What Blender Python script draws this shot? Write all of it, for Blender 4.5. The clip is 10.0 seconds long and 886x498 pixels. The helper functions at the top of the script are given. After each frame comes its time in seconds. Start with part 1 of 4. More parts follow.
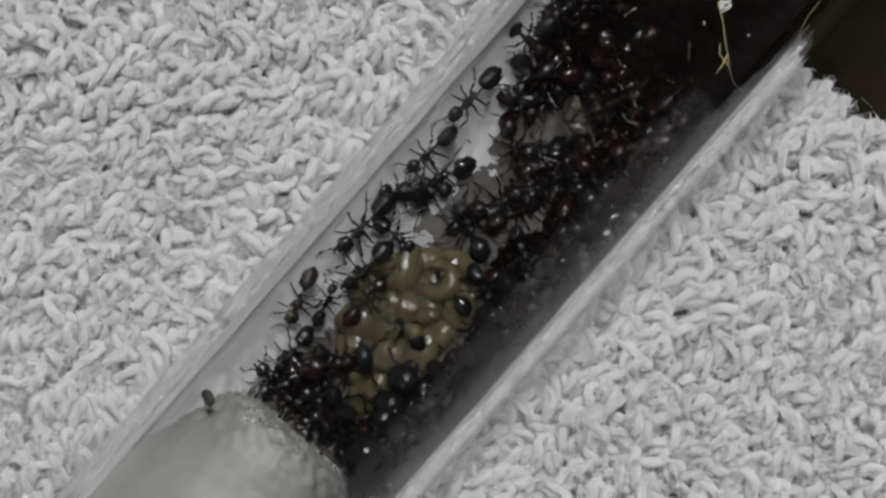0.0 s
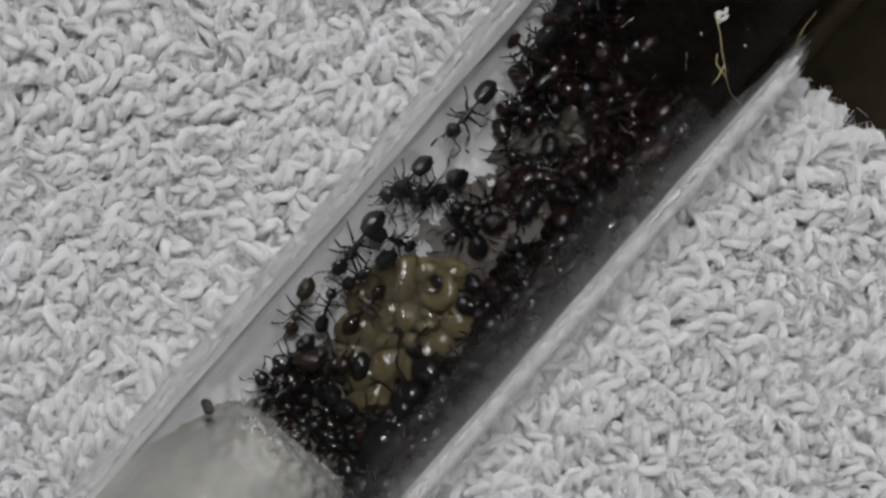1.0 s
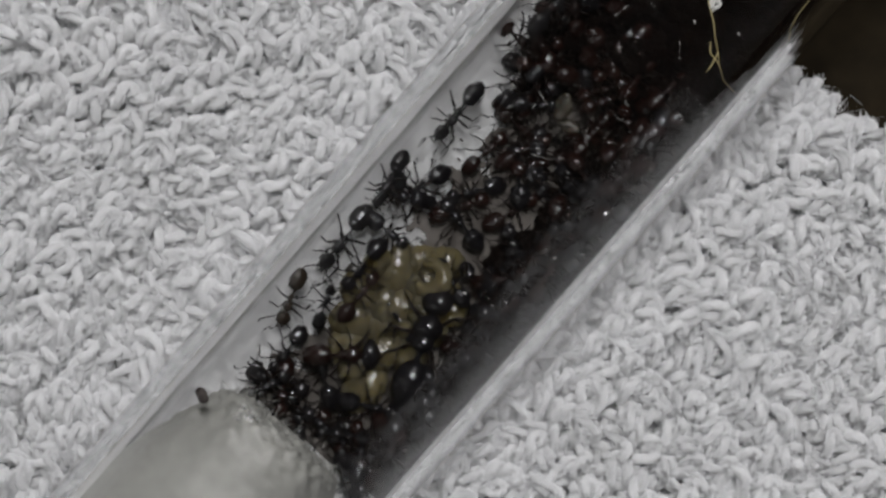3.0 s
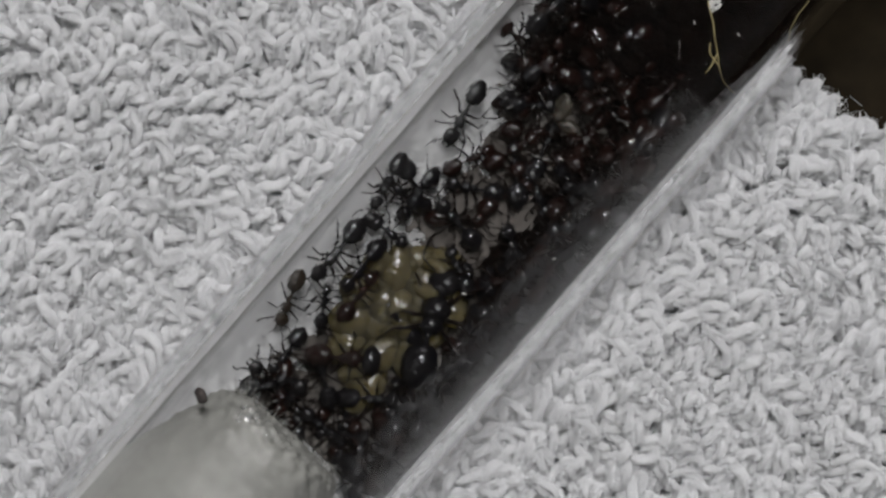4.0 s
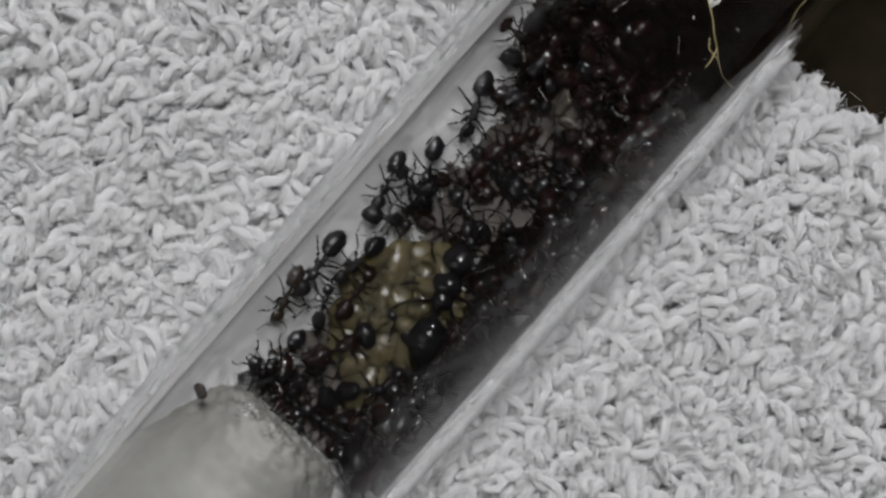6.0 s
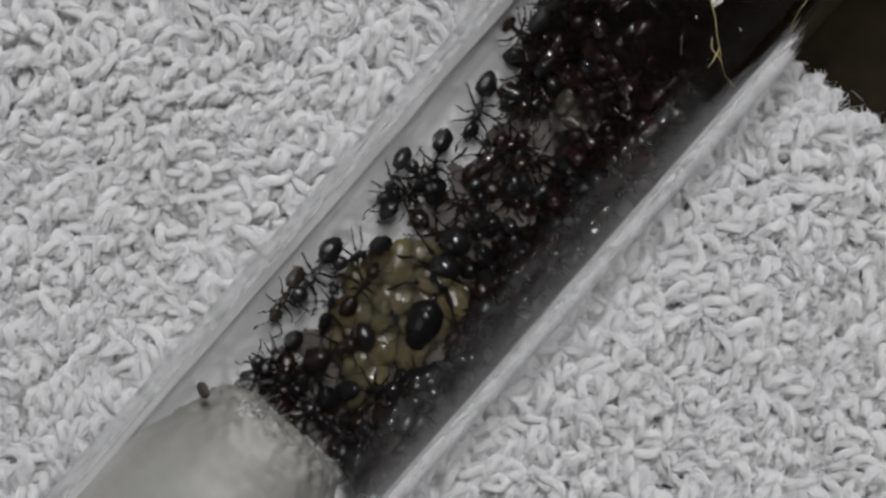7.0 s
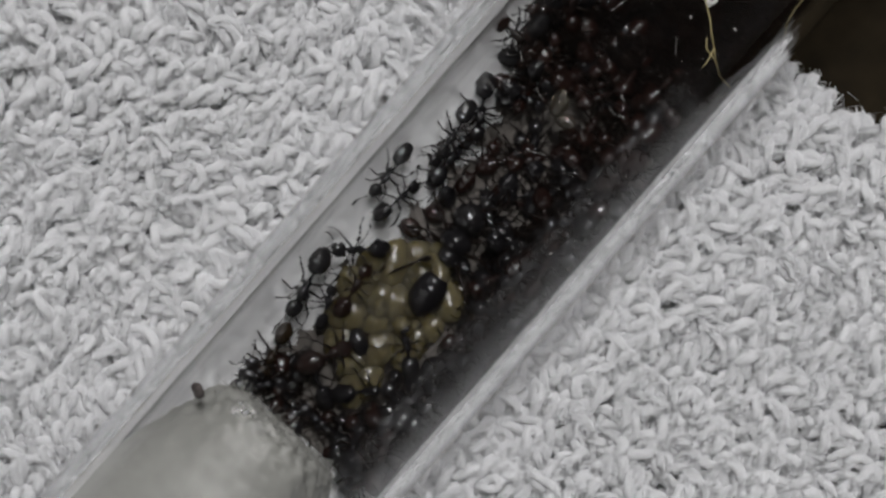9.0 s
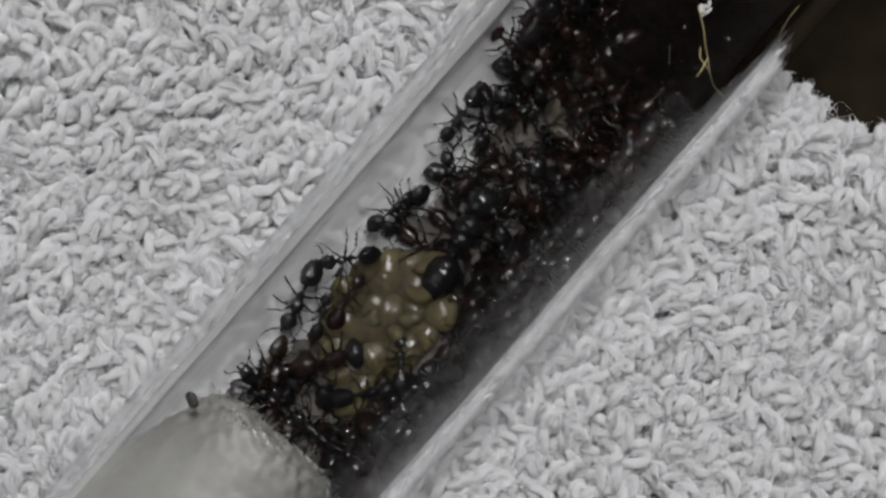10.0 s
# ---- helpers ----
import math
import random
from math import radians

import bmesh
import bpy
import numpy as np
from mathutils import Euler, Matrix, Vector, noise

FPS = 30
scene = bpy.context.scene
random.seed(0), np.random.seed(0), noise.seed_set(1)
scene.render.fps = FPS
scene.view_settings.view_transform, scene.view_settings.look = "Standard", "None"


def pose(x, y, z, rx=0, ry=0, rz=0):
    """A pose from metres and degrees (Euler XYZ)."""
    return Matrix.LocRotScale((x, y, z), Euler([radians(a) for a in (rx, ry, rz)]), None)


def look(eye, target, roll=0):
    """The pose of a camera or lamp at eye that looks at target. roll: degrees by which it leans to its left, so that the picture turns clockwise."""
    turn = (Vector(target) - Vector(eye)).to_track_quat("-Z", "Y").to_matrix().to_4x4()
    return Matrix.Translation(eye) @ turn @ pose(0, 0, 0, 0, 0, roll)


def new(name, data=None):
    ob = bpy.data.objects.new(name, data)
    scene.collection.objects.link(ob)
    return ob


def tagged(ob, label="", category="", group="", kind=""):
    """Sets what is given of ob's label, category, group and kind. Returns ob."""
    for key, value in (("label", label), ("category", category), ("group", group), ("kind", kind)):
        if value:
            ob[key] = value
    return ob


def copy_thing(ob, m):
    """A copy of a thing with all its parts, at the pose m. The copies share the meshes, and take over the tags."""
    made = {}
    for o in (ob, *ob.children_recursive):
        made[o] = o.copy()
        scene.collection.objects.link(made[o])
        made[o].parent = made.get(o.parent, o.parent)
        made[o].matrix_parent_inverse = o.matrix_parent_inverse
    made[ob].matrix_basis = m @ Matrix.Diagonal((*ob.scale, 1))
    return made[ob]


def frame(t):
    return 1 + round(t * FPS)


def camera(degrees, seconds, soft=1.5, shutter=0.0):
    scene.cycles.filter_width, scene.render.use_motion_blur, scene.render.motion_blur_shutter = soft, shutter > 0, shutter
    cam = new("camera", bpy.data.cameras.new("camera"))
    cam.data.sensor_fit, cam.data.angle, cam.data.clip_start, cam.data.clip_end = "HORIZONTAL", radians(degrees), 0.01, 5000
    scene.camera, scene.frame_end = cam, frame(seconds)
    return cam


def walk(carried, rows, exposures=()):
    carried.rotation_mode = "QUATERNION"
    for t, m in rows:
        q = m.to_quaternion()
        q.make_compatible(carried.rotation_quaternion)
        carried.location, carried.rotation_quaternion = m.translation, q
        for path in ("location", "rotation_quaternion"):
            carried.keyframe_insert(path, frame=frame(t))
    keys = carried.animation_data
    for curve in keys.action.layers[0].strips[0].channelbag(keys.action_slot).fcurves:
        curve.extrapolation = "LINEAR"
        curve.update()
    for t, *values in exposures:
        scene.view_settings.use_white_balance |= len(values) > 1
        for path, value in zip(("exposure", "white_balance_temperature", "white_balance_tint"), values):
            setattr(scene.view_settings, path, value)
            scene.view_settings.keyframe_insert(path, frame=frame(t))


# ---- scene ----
MM = 0.001
cam = camera(20, 10.0, 2.6)
walk(cam, [
    (0, pose(0, 0, 0.16696, 0.045, 0.134, 0.174)),
    (0.5, pose(0, 0, 0.16758, 0.159, 0.114, 0.150)),
    (1, pose(0, 0, 0.16762, 0.264, 0.095, 0.142)),
    (1.5, pose(0, 0, 0.16766, 0.236, 0.105, 0.089)),
    (2, pose(0, 0, 0.16771, 0.129, 0.121, 0.061)),
    (2.5, pose(0, 0, 0.16780, 0.000, 0.000, -0.000)),
    (4, pose(0, 0, 0.16768, 0.012, -0.056, 0.087)),
    (4.5, pose(0, 0, 0.16774, 0.023, -0.048, -0.009)),
    (5, pose(0, 0, 0.16770, 0.006, -0.097, 0.103)),
    (5.5, pose(0, 0, 0.16768, -0.066, -0.095, 0.090)),
    (7, pose(0, 0, 0.16775, -0.112, -0.012, 0.110)),
    (7.5, pose(0, 0, 0.16768, -0.092, -0.025, 0.177)),
    (8, pose(0, 0, 0.16774, -0.156, -0.030, 0.197)),
    (8.5, pose(0, 0, 0.16774, -0.189, -0.038, 0.275)),
    (9, pose(0, 0, 0.16773, -0.105, -0.131, 0.083)),
    (9.5, pose(0, 0, 0.16774, -0.027, -0.242, 0.072)),
    (10, pose(0, 0, 0.16783, 0.107, -0.268, 0.053)),
])

# ---- light ----
AXIS_Z, R_OUT, R_IN = 10.2, 8.6, 7.65                   # the tube, in millimetres
TUBE = pose(0.216 * MM, -0.189 * MM, AXIS_Z * MM, 0, 0, 48.8)   # x runs along the tube, y across it

world = bpy.data.worlds.new("world")
scene.world = world
world.use_nodes = True
world.node_tree.nodes["Background"].inputs["Color"].default_value = (0.9, 0.95, 1, 1)
world.node_tree.nodes["Background"].inputs["Strength"].default_value = 0.02


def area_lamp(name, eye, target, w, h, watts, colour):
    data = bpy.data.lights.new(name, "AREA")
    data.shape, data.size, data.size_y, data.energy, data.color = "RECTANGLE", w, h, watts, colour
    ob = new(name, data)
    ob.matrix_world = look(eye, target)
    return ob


scene.cycles.caustics_reflective = scene.cycles.caustics_refractive = False
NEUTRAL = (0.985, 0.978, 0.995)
# unseen pair of small lamps, placed for the doubled glints on the ants
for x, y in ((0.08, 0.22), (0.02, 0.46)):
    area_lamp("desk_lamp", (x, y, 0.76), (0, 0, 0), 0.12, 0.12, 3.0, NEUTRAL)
# wide fill panels added out of view, hanging free below the ceiling
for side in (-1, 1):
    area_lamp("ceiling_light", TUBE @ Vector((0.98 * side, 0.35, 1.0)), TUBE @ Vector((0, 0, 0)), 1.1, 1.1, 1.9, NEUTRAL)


# ---- materials ----
def material(name, colour, rough=0.5, **more):
    m = bpy.data.materials.new(name)
    m.use_nodes = True
    b = m.node_tree.nodes["Principled BSDF"]
    b.inputs["Base Color"].default_value = (*colour, 1)
    b.inputs["Roughness"].default_value = rough
    for key, value in more.items():
        b.inputs[key.replace("_", " ")].default_value = value
    return m


def mottle(m, dark, light, scale, source="noise", bump=0.0, fine=6.0, dist=0.0001):
    """Two scales of noise between two colours, and a fine bump."""
    t, b = m.node_tree, m.node_tree.nodes["Principled BSDF"]
    co = t.nodes.new("ShaderNodeTexCoord")
    big, small = t.nodes.new("ShaderNodeTexNoise"), t.nodes.new("ShaderNodeTexNoise")
    big.inputs["Scale"].default_value, small.inputs["Scale"].default_value = scale, scale * fine
    small.inputs["Detail"].default_value = 6
    mix, ramp = t.nodes.new("ShaderNodeMath"), t.nodes.new("ShaderNodeValToRGB")
    mix.operation = "MULTIPLY_ADD"
    mix.inputs[1].default_value = 0.5
    half = t.nodes.new("ShaderNodeMath")
    half.operation = "MULTIPLY"
    half.inputs[1].default_value = 0.5
    for n in (big, small):
        t.links.new(co.outputs["Object"], n.inputs["Vector"])
    t.links.new(small.outputs["Fac"], half.inputs[0])
    t.links.new(big.outputs["Fac"], mix.inputs[0])
    t.links.new(half.outputs[0], mix.inputs[2])
    ramp.color_ramp.elements[0].position, ramp.color_ramp.elements[1].position = 0.35, 0.65
    ramp.color_ramp.elements[0].color, ramp.color_ramp.elements[1].color = (*dark, 1), (*light, 1)
    t.links.new(mix.outputs[0], ramp.inputs["Fac"])
    t.links.new(ramp.outputs["Color"], b.inputs["Base Color"])
    if bump:
        bn = t.nodes.new("ShaderNodeBump")
        bn.inputs["Strength"].default_value, bn.inputs["Distance"].default_value = bump, dist
        t.links.new(small.outputs["Fac"], bn.inputs["Height"])
        t.links.new(bn.outputs["Normal"], b.inputs["Normal"])
    return m


COTTON = mottle(material("towel_cotton", (0.8, 0.8, 0.8), 0.95, Sheen_Weight=1.0, Sheen_Roughness=0.45, Subsurface_Weight=0.85, Subsurface_Scale=0.0026, Subsurface_Radius=(1, 1, 1)), (0.73, 0.73, 0.735), (0.81, 0.81, 0.81), 120, bump=0.7, fine=30, dist=0.0002)
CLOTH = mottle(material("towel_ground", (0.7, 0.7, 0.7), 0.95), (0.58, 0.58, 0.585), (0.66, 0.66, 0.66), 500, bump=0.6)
FLUFF = material("cotton_fluff", (0.82, 0.82, 0.825), 0.95, Sheen_Weight=0.5, Sheen_Roughness=0.5)
WADDING = mottle(material("wet_cotton_wool", (0.7, 0.68, 0.6), 0.55, Subsurface_Weight=0.0), (0.26, 0.257, 0.235), (0.33, 0.327, 0.302), 90, bump=0.5, fine=14)
GLASS = material("tube_glass", (0.965, 0.97, 0.966), 0.02, Transmission_Weight=1.0, IOR=1.41, Specular_IOR_Level=0.31)


def drawn(m):
    """Faint lines along the tube, left from drawing the glass."""
    t, b = m.node_tree, m.node_tree.nodes["Principled BSDF"]
    at, mp, n, bn = t.nodes.new("ShaderNodeTexCoord"), t.nodes.new("ShaderNodeMapping"), t.nodes.new("ShaderNodeTexNoise"), t.nodes.new("ShaderNodeBump")
    mp.inputs["Scale"].default_value = (14, 1500, 1500)
    n.inputs["Scale"].default_value, n.inputs["Detail"].default_value = 1.0, 3
    bn.inputs["Strength"].default_value, bn.inputs["Distance"].default_value = 1.0, 0.00001
    t.links.new(at.outputs["Object"], mp.inputs["Vector"])
    t.links.new(mp.outputs["Vector"], n.inputs["Vector"])
    t.links.new(n.outputs["Fac"], bn.inputs["Height"])
    t.links.new(bn.outputs["Normal"], b.inputs["Normal"])


drawn(GLASS)
# fog whose pale tint also paints in the flank's refracted brightness
LIT_FOG = material("lit_moisture_fog", (0.9, 0.89, 0.88), 0.5, Transmission_Weight=0.6, IOR=1.12)


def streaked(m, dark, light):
    """Pale and dark streaks along the tube that paint in refracted light, with a fine bump."""
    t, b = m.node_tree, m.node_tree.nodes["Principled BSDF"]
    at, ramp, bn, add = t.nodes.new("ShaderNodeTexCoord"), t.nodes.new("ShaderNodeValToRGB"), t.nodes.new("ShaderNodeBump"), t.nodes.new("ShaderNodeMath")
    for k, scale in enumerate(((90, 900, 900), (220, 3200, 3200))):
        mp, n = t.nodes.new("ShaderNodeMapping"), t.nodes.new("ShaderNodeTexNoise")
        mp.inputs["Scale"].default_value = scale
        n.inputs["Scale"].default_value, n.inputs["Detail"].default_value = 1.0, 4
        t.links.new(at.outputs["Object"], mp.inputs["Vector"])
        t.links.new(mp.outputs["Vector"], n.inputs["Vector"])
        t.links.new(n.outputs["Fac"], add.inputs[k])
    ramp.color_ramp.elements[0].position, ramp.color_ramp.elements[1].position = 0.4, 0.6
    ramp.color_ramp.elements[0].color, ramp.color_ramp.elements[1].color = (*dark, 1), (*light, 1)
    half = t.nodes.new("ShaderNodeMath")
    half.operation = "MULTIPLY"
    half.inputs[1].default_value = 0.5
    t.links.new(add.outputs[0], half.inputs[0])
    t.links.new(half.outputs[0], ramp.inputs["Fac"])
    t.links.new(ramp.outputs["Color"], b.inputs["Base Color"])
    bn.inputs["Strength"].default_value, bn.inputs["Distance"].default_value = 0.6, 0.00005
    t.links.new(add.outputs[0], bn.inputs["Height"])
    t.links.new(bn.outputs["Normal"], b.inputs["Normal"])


streaked(LIT_FOG, (0.78, 0.77, 0.765), (0.99, 0.985, 0.98))
WATER = material("water_bead", (1, 1, 1), 0.12, Transmission_Weight=1.0, IOR=1.33)
BLACK = mottle(material("black_cuticle", (0.01, 0.009, 0.009), 0.13, Specular_IOR_Level=0.62), (0.002, 0.002, 0.003), (0.007, 0.006, 0.0065), 900, bump=0.04, fine=12, dist=0.00003)
BROWN = mottle(material("brown_cuticle", (0.03, 0.012, 0.008), 0.13, Specular_IOR_Level=0.62), (0.004, 0.0015, 0.0011), (0.011, 0.0036, 0.0024), 900, bump=0.04, fine=12, dist=0.00003)
OLIVE = mottle(material("olive_cuticle", (0.03, 0.022, 0.010), 0.13, Specular_IOR_Level=0.62), (0.006, 0.004, 0.002), (0.02, 0.012, 0.006), 900, bump=0.04, fine=12, dist=0.00003)
LIMB = mottle(material("limb_cuticle", (0.02, 0.012, 0.009), 0.3, Specular_IOR_Level=0.1), (0.0015, 0.0012, 0.001), (0.006, 0.003, 0.002), 1500)
BROOD = mottle(material("larva_skin", (0.6, 0.5, 0.27), 0.16, Specular_IOR_Level=0.16, Subsurface_Weight=1.0, Subsurface_Scale=0.004, Subsurface_Radius=(1, 0.9, 0.5)), (0.080, 0.066, 0.034), (0.120, 0.100, 0.056), 300, bump=0.05, fine=4)
# refuse colour, also used for the painted shade along the flank
REFUSE_AND_SHADE = mottle(material("nest_refuse", (0.03, 0.02, 0.014), 0.95, Specular_IOR_Level=0.03), (0.0012, 0.0009, 0.0008), (0.0042, 0.0022, 0.0016), 700, bump=0.9, fine=5, dist=0.0004)
SMEAR = mottle(material("trodden_dirt", (0.03, 0.025, 0.02), 0.9, Specular_IOR_Level=0.1), (0.055, 0.048, 0.042), (0.135, 0.122, 0.112), 170, bump=0.5, fine=5)
STRAW = mottle(material("root_fibre", (0.4, 0.32, 0.14), 0.6), (0.30, 0.24, 0.10), (0.52, 0.44, 0.22), 800)
HUSK = mottle(material("dry_husk", (0.3, 0.22, 0.1), 0.55, Subsurface_Weight=0.3, Subsurface_Scale=0.001), (0.008, 0.0055, 0.003), (0.03, 0.021, 0.009), 900, bump=0.3)
CRUMB = mottle(material("brown_crumb", (0.07, 0.045, 0.035), 0.7), (0.015, 0.011, 0.010), (0.05, 0.038, 0.033), 1500, bump=0.6)
DUST = mottle(material("pale_dust", (0.6, 0.58, 0.55), 0.8), (0.45, 0.44, 0.42), (0.7, 0.69, 0.66), 2000)
TABLE = mottle(material("dark_wood", (0.03, 0.022, 0.014), 0.85, Specular_IOR_Level=0.06), (0.010, 0.0075, 0.0042), (0.023, 0.017, 0.0095), 25, bump=0.2, fine=20)
PLASTER = mottle(material("wall_plaster", (0.45, 0.44, 0.42), 0.9), (0.38, 0.375, 0.36), (0.46, 0.455, 0.44), 3, bump=0.2, fine=30)


def fibrous(m):
    """Streaks that follow the twisted yarn, from the mesh's own fibre coordinates."""
    t, b = m.node_tree, m.node_tree.nodes["Principled BSDF"]
    at, n, bn = t.nodes.new("ShaderNodeAttribute"), t.nodes.new("ShaderNodeTexNoise"), t.nodes.new("ShaderNodeBump")
    at.attribute_name = "fibre"
    n.inputs["Scale"].default_value, n.inputs["Detail"].default_value, n.inputs["Roughness"].default_value = 1.5, 6, 0.7
    bn.inputs["Strength"].default_value, bn.inputs["Distance"].default_value = 1.0, 0.00012
    t.links.new(at.outputs["Vector"], n.inputs["Vector"])
    t.links.new(n.outputs["Fac"], bn.inputs["Height"])
    t.links.new(bn.outputs["Normal"], b.inputs["Normal"])
    return m


YARN = fibrous(COTTON)


# ---- mesh helpers ----
def finish(bm, name, mat, smooth=True):
    bmesh.ops.recalc_face_normals(bm, faces=bm.faces)
    me = bpy.data.meshes.new(name)
    bm.to_mesh(me)
    bm.free()
    me.materials.append(mat)
    if smooth:
        me.polygons.foreach_set("use_smooth", [True] * len(me.polygons))
    return me


def part(name, data, parent, label="", at=None):
    ob = new(name, data)
    ob.parent = parent
    if at is not None:
        ob.matrix_basis = at
    return tagged(ob, label)


def rings(bm, path, radii, sides=8, cap=True):
    """A tube along path (points in millimetres); radii: one number, or (across, up), for each point."""
    pts = [Vector(p) for p in path]
    loops = []
    for i, p in enumerate(pts):
        d = (pts[min(i + 1, len(pts) - 1)] - pts[max(i - 1, 0)]).normalized()
        side = Vector((0, 0, 1)).cross(d)
        if side.length < 0.05:
            side = Vector((0, 1, 0))
        side.normalize()
        up = d.cross(side)
        r = radii[i]
        ra, rb = (r, r) if isinstance(r, (int, float)) else r
        loops.append([bm.verts.new((p + side * ra * math.cos(a) + up * rb * math.sin(a)) * MM)
                      for a in (2 * math.pi * k / sides for k in range(sides))])
    for a, b in zip(loops, loops[1:]):
        for k in range(sides):
            bm.faces.new((a[k], a[(k + 1) % sides], b[(k + 1) % sides], b[k]))
    if cap:
        bm.faces.new(loops[0])
        bm.faces.new(loops[-1])
    return loops


def blob(bm, centre, radii, u=10, v=7):
    m = Matrix.Translation(Vector(centre) * MM) @ Matrix.Diagonal((*[r * MM for r in radii], 1))
    bmesh.ops.create_uvsphere(bm, u_segments=u, v_segments=v, radius=1, matrix=m)


def big_mesh(name, verts, quads, mat, fibre=None):
    """A mesh straight from arrays, smooth shaded."""
    me = bpy.data.meshes.new(name)
    me.vertices.add(len(verts))
    me.vertices.foreach_set("co", verts.astype(np.float32).ravel())
    n = quads.shape[1]
    me.loops.add(quads.size)
    me.loops.foreach_set("vertex_index", quads.astype(np.int32).ravel())
    me.polygons.add(len(quads))
    me.polygons.foreach_set("loop_start", np.arange(0, quads.size, n, dtype=np.int32))
    me.polygons.foreach_set("use_smooth", np.ones(len(quads), bool))
    me.update(calc_edges=True)
    if fibre is not None:
        me.attributes.new("fibre", "FLOAT_VECTOR", "POINT").data.foreach_set("vector", fibre.astype(np.float32).ravel())
    me.materials.append(mat)
    return me


def strands(centres, radius, sides, twist=None, ply=0.0):
    """Verts and quads of many tubes at once. centres: N x M x 3; radius: N x M."""
    n, m, _ = centres.shape
    d = np.gradient(centres, axis=1)
    d /= np.linalg.norm(d, axis=2, keepdims=True) + 1e-12
    ref = np.tile(np.array([0.31, 0.2, 0.93]), (n, m, 1))
    side = np.cross(d, ref)
    side /= np.linalg.norm(side, axis=2, keepdims=True) + 1e-12
    up = np.cross(d, side)
    ang = np.arange(sides) * 2 * np.pi / sides
    r = np.repeat(radius[:, :, None], sides, 2)
    if ply:
        r = r * (1 + np.random.default_rng(2).normal(0, 0.06, r.shape))
        r = r * (1 + ply * np.cos(2 * (ang[None, None, :] + twist[:, :, None])))
    verts = centres[:, :, None, :] + r[..., None] * (np.cos(ang)[None, None, :, None] * side[:, :, None, :]
                                                     + np.sin(ang)[None, None, :, None] * up[:, :, None, :])
    idx = np.arange(n * m * sides).reshape(n, m, sides)
    nxt = np.roll(idx, -1, 2)
    quads = np.stack([idx[:, :-1], nxt[:, :-1], nxt[:, 1:], idx[:, 1:]], -1).reshape(-1, 4)
    return verts.reshape(-1, 3), quads


def ribbons(centres, half, rng):
    """Fine flat fibres, each turned its own way. centres: N x M x 3."""
    n, m, _ = centres.shape
    side = np.cross(centres[:, -1] - centres[:, 0], rng.normal(0, 1, (n, 3)))
    side *= half / (np.linalg.norm(side, axis=1, keepdims=True) + 1e-12)
    verts = np.stack([centres - side[:, None, :], centres + side[:, None, :]], 2)
    idx = np.arange(n * m * 2).reshape(n, m, 2)
    quads = np.stack([idx[:, :-1, 0], idx[:, :-1, 1], idx[:, 1:, 1], idx[:, 1:, 0]], -1).reshape(-1, 4)
    return verts.reshape(-1, 3), quads


def yarn_coords(n, m, sides, length, turns):
    """For each vertex of strands(): a point on a long thin twisted cylinder of its own."""
    k = np.arange(n)[:, None, None] * 7.31
    a = np.arange(sides)[None, None, :] * 2 * np.pi / sides + np.linspace(0, turns, m)[None, :, None]
    out = np.zeros((n, m, sides, 3))
    out[..., 0], out[..., 1], out[..., 2] = np.cos(a) + k, np.sin(a), np.linspace(0, length, m)[None, :, None]
    return out.reshape(-1, 3)


# ---- room and table ----
def slab(name, lo, hi, mat, label, category):
    bm = bmesh.new()
    bmesh.ops.create_cube(bm, size=1)
    for v in bm.verts:
        v.co = Vector([lo[i] if v.co[i] < 0 else hi[i] for i in range(3)])
    ob = new(name, finish(bm, name, mat, False))
    ob.matrix_world = Matrix.Rotation(radians(48.8), 4, "Z")
    return tagged(ob, label, category, kind="structure")


slab("floor", (-1.8, -1.6, -0.80), (1.8, 1.6, -0.75), PLASTER, "plain grey floor of the room", "floor")
slab("ceiling", (-1.8, -1.6, 1.70), (1.8, 1.6, 1.75), PLASTER, "plain matt ceiling of the room", "ceiling")
slab("wall_north", (-1.8, 1.6, -0.80), (1.8, 1.7, 1.75), PLASTER, "plain plastered wall of the room", "wall")
slab("wall_south", (-1.8, -1.7, -0.80), (1.8, -1.6, 1.75), PLASTER, "plain plastered wall of the room", "wall")
slab("wall_east", (1.8, -1.7, -0.80), (1.9, 1.7, 1.75), PLASTER, "plain plastered wall of the room", "wall")
slab("wall_west", (-1.9, -1.7, -0.80), (-1.8, 1.7, 1.75), PLASTER, "plain plastered wall of the room", "wall")


def make_table():
    root = tagged(new("table"), "dark brown wooden table under the towel", "table")
    bm = bmesh.new()
    bmesh.ops.create_cube(bm, size=1, matrix=Matrix.Translation((0, 0, -0.0155)) @ Matrix.Diagonal((0.9, 0.6, 0.03, 1)))
    bmesh.ops.bevel(bm, geom=bm.edges[:], offset=0.003, segments=2, affect="EDGES")
    part("tabletop", finish(bm, "tabletop", TABLE, False), root)
    for x in (-0.4, 0.4):
        for y in (-0.25, 0.25):
            bm = bmesh.new()
            bmesh.ops.create_cube(bm, size=1, matrix=Matrix.Translation((x, y, -0.390)) @ Matrix.Diagonal((0.05, 0.05, 0.719, 1)))
            part("leg", finish(bm, "leg", TABLE, False), root)


make_table()

# ---- towel ----
EDGE_A, EDGE_ANGLE = Vector((22.5, 11.6)), -29.0      # the towel's free edge


def inside_towel(x, y, margin=0.0):
    nx, ny = math.sin(radians(-EDGE_ANGLE)), math.cos(radians(EDGE_ANGLE))
    return (x - EDGE_A.x) * nx + (y - EDGE_A.y) * ny + margin


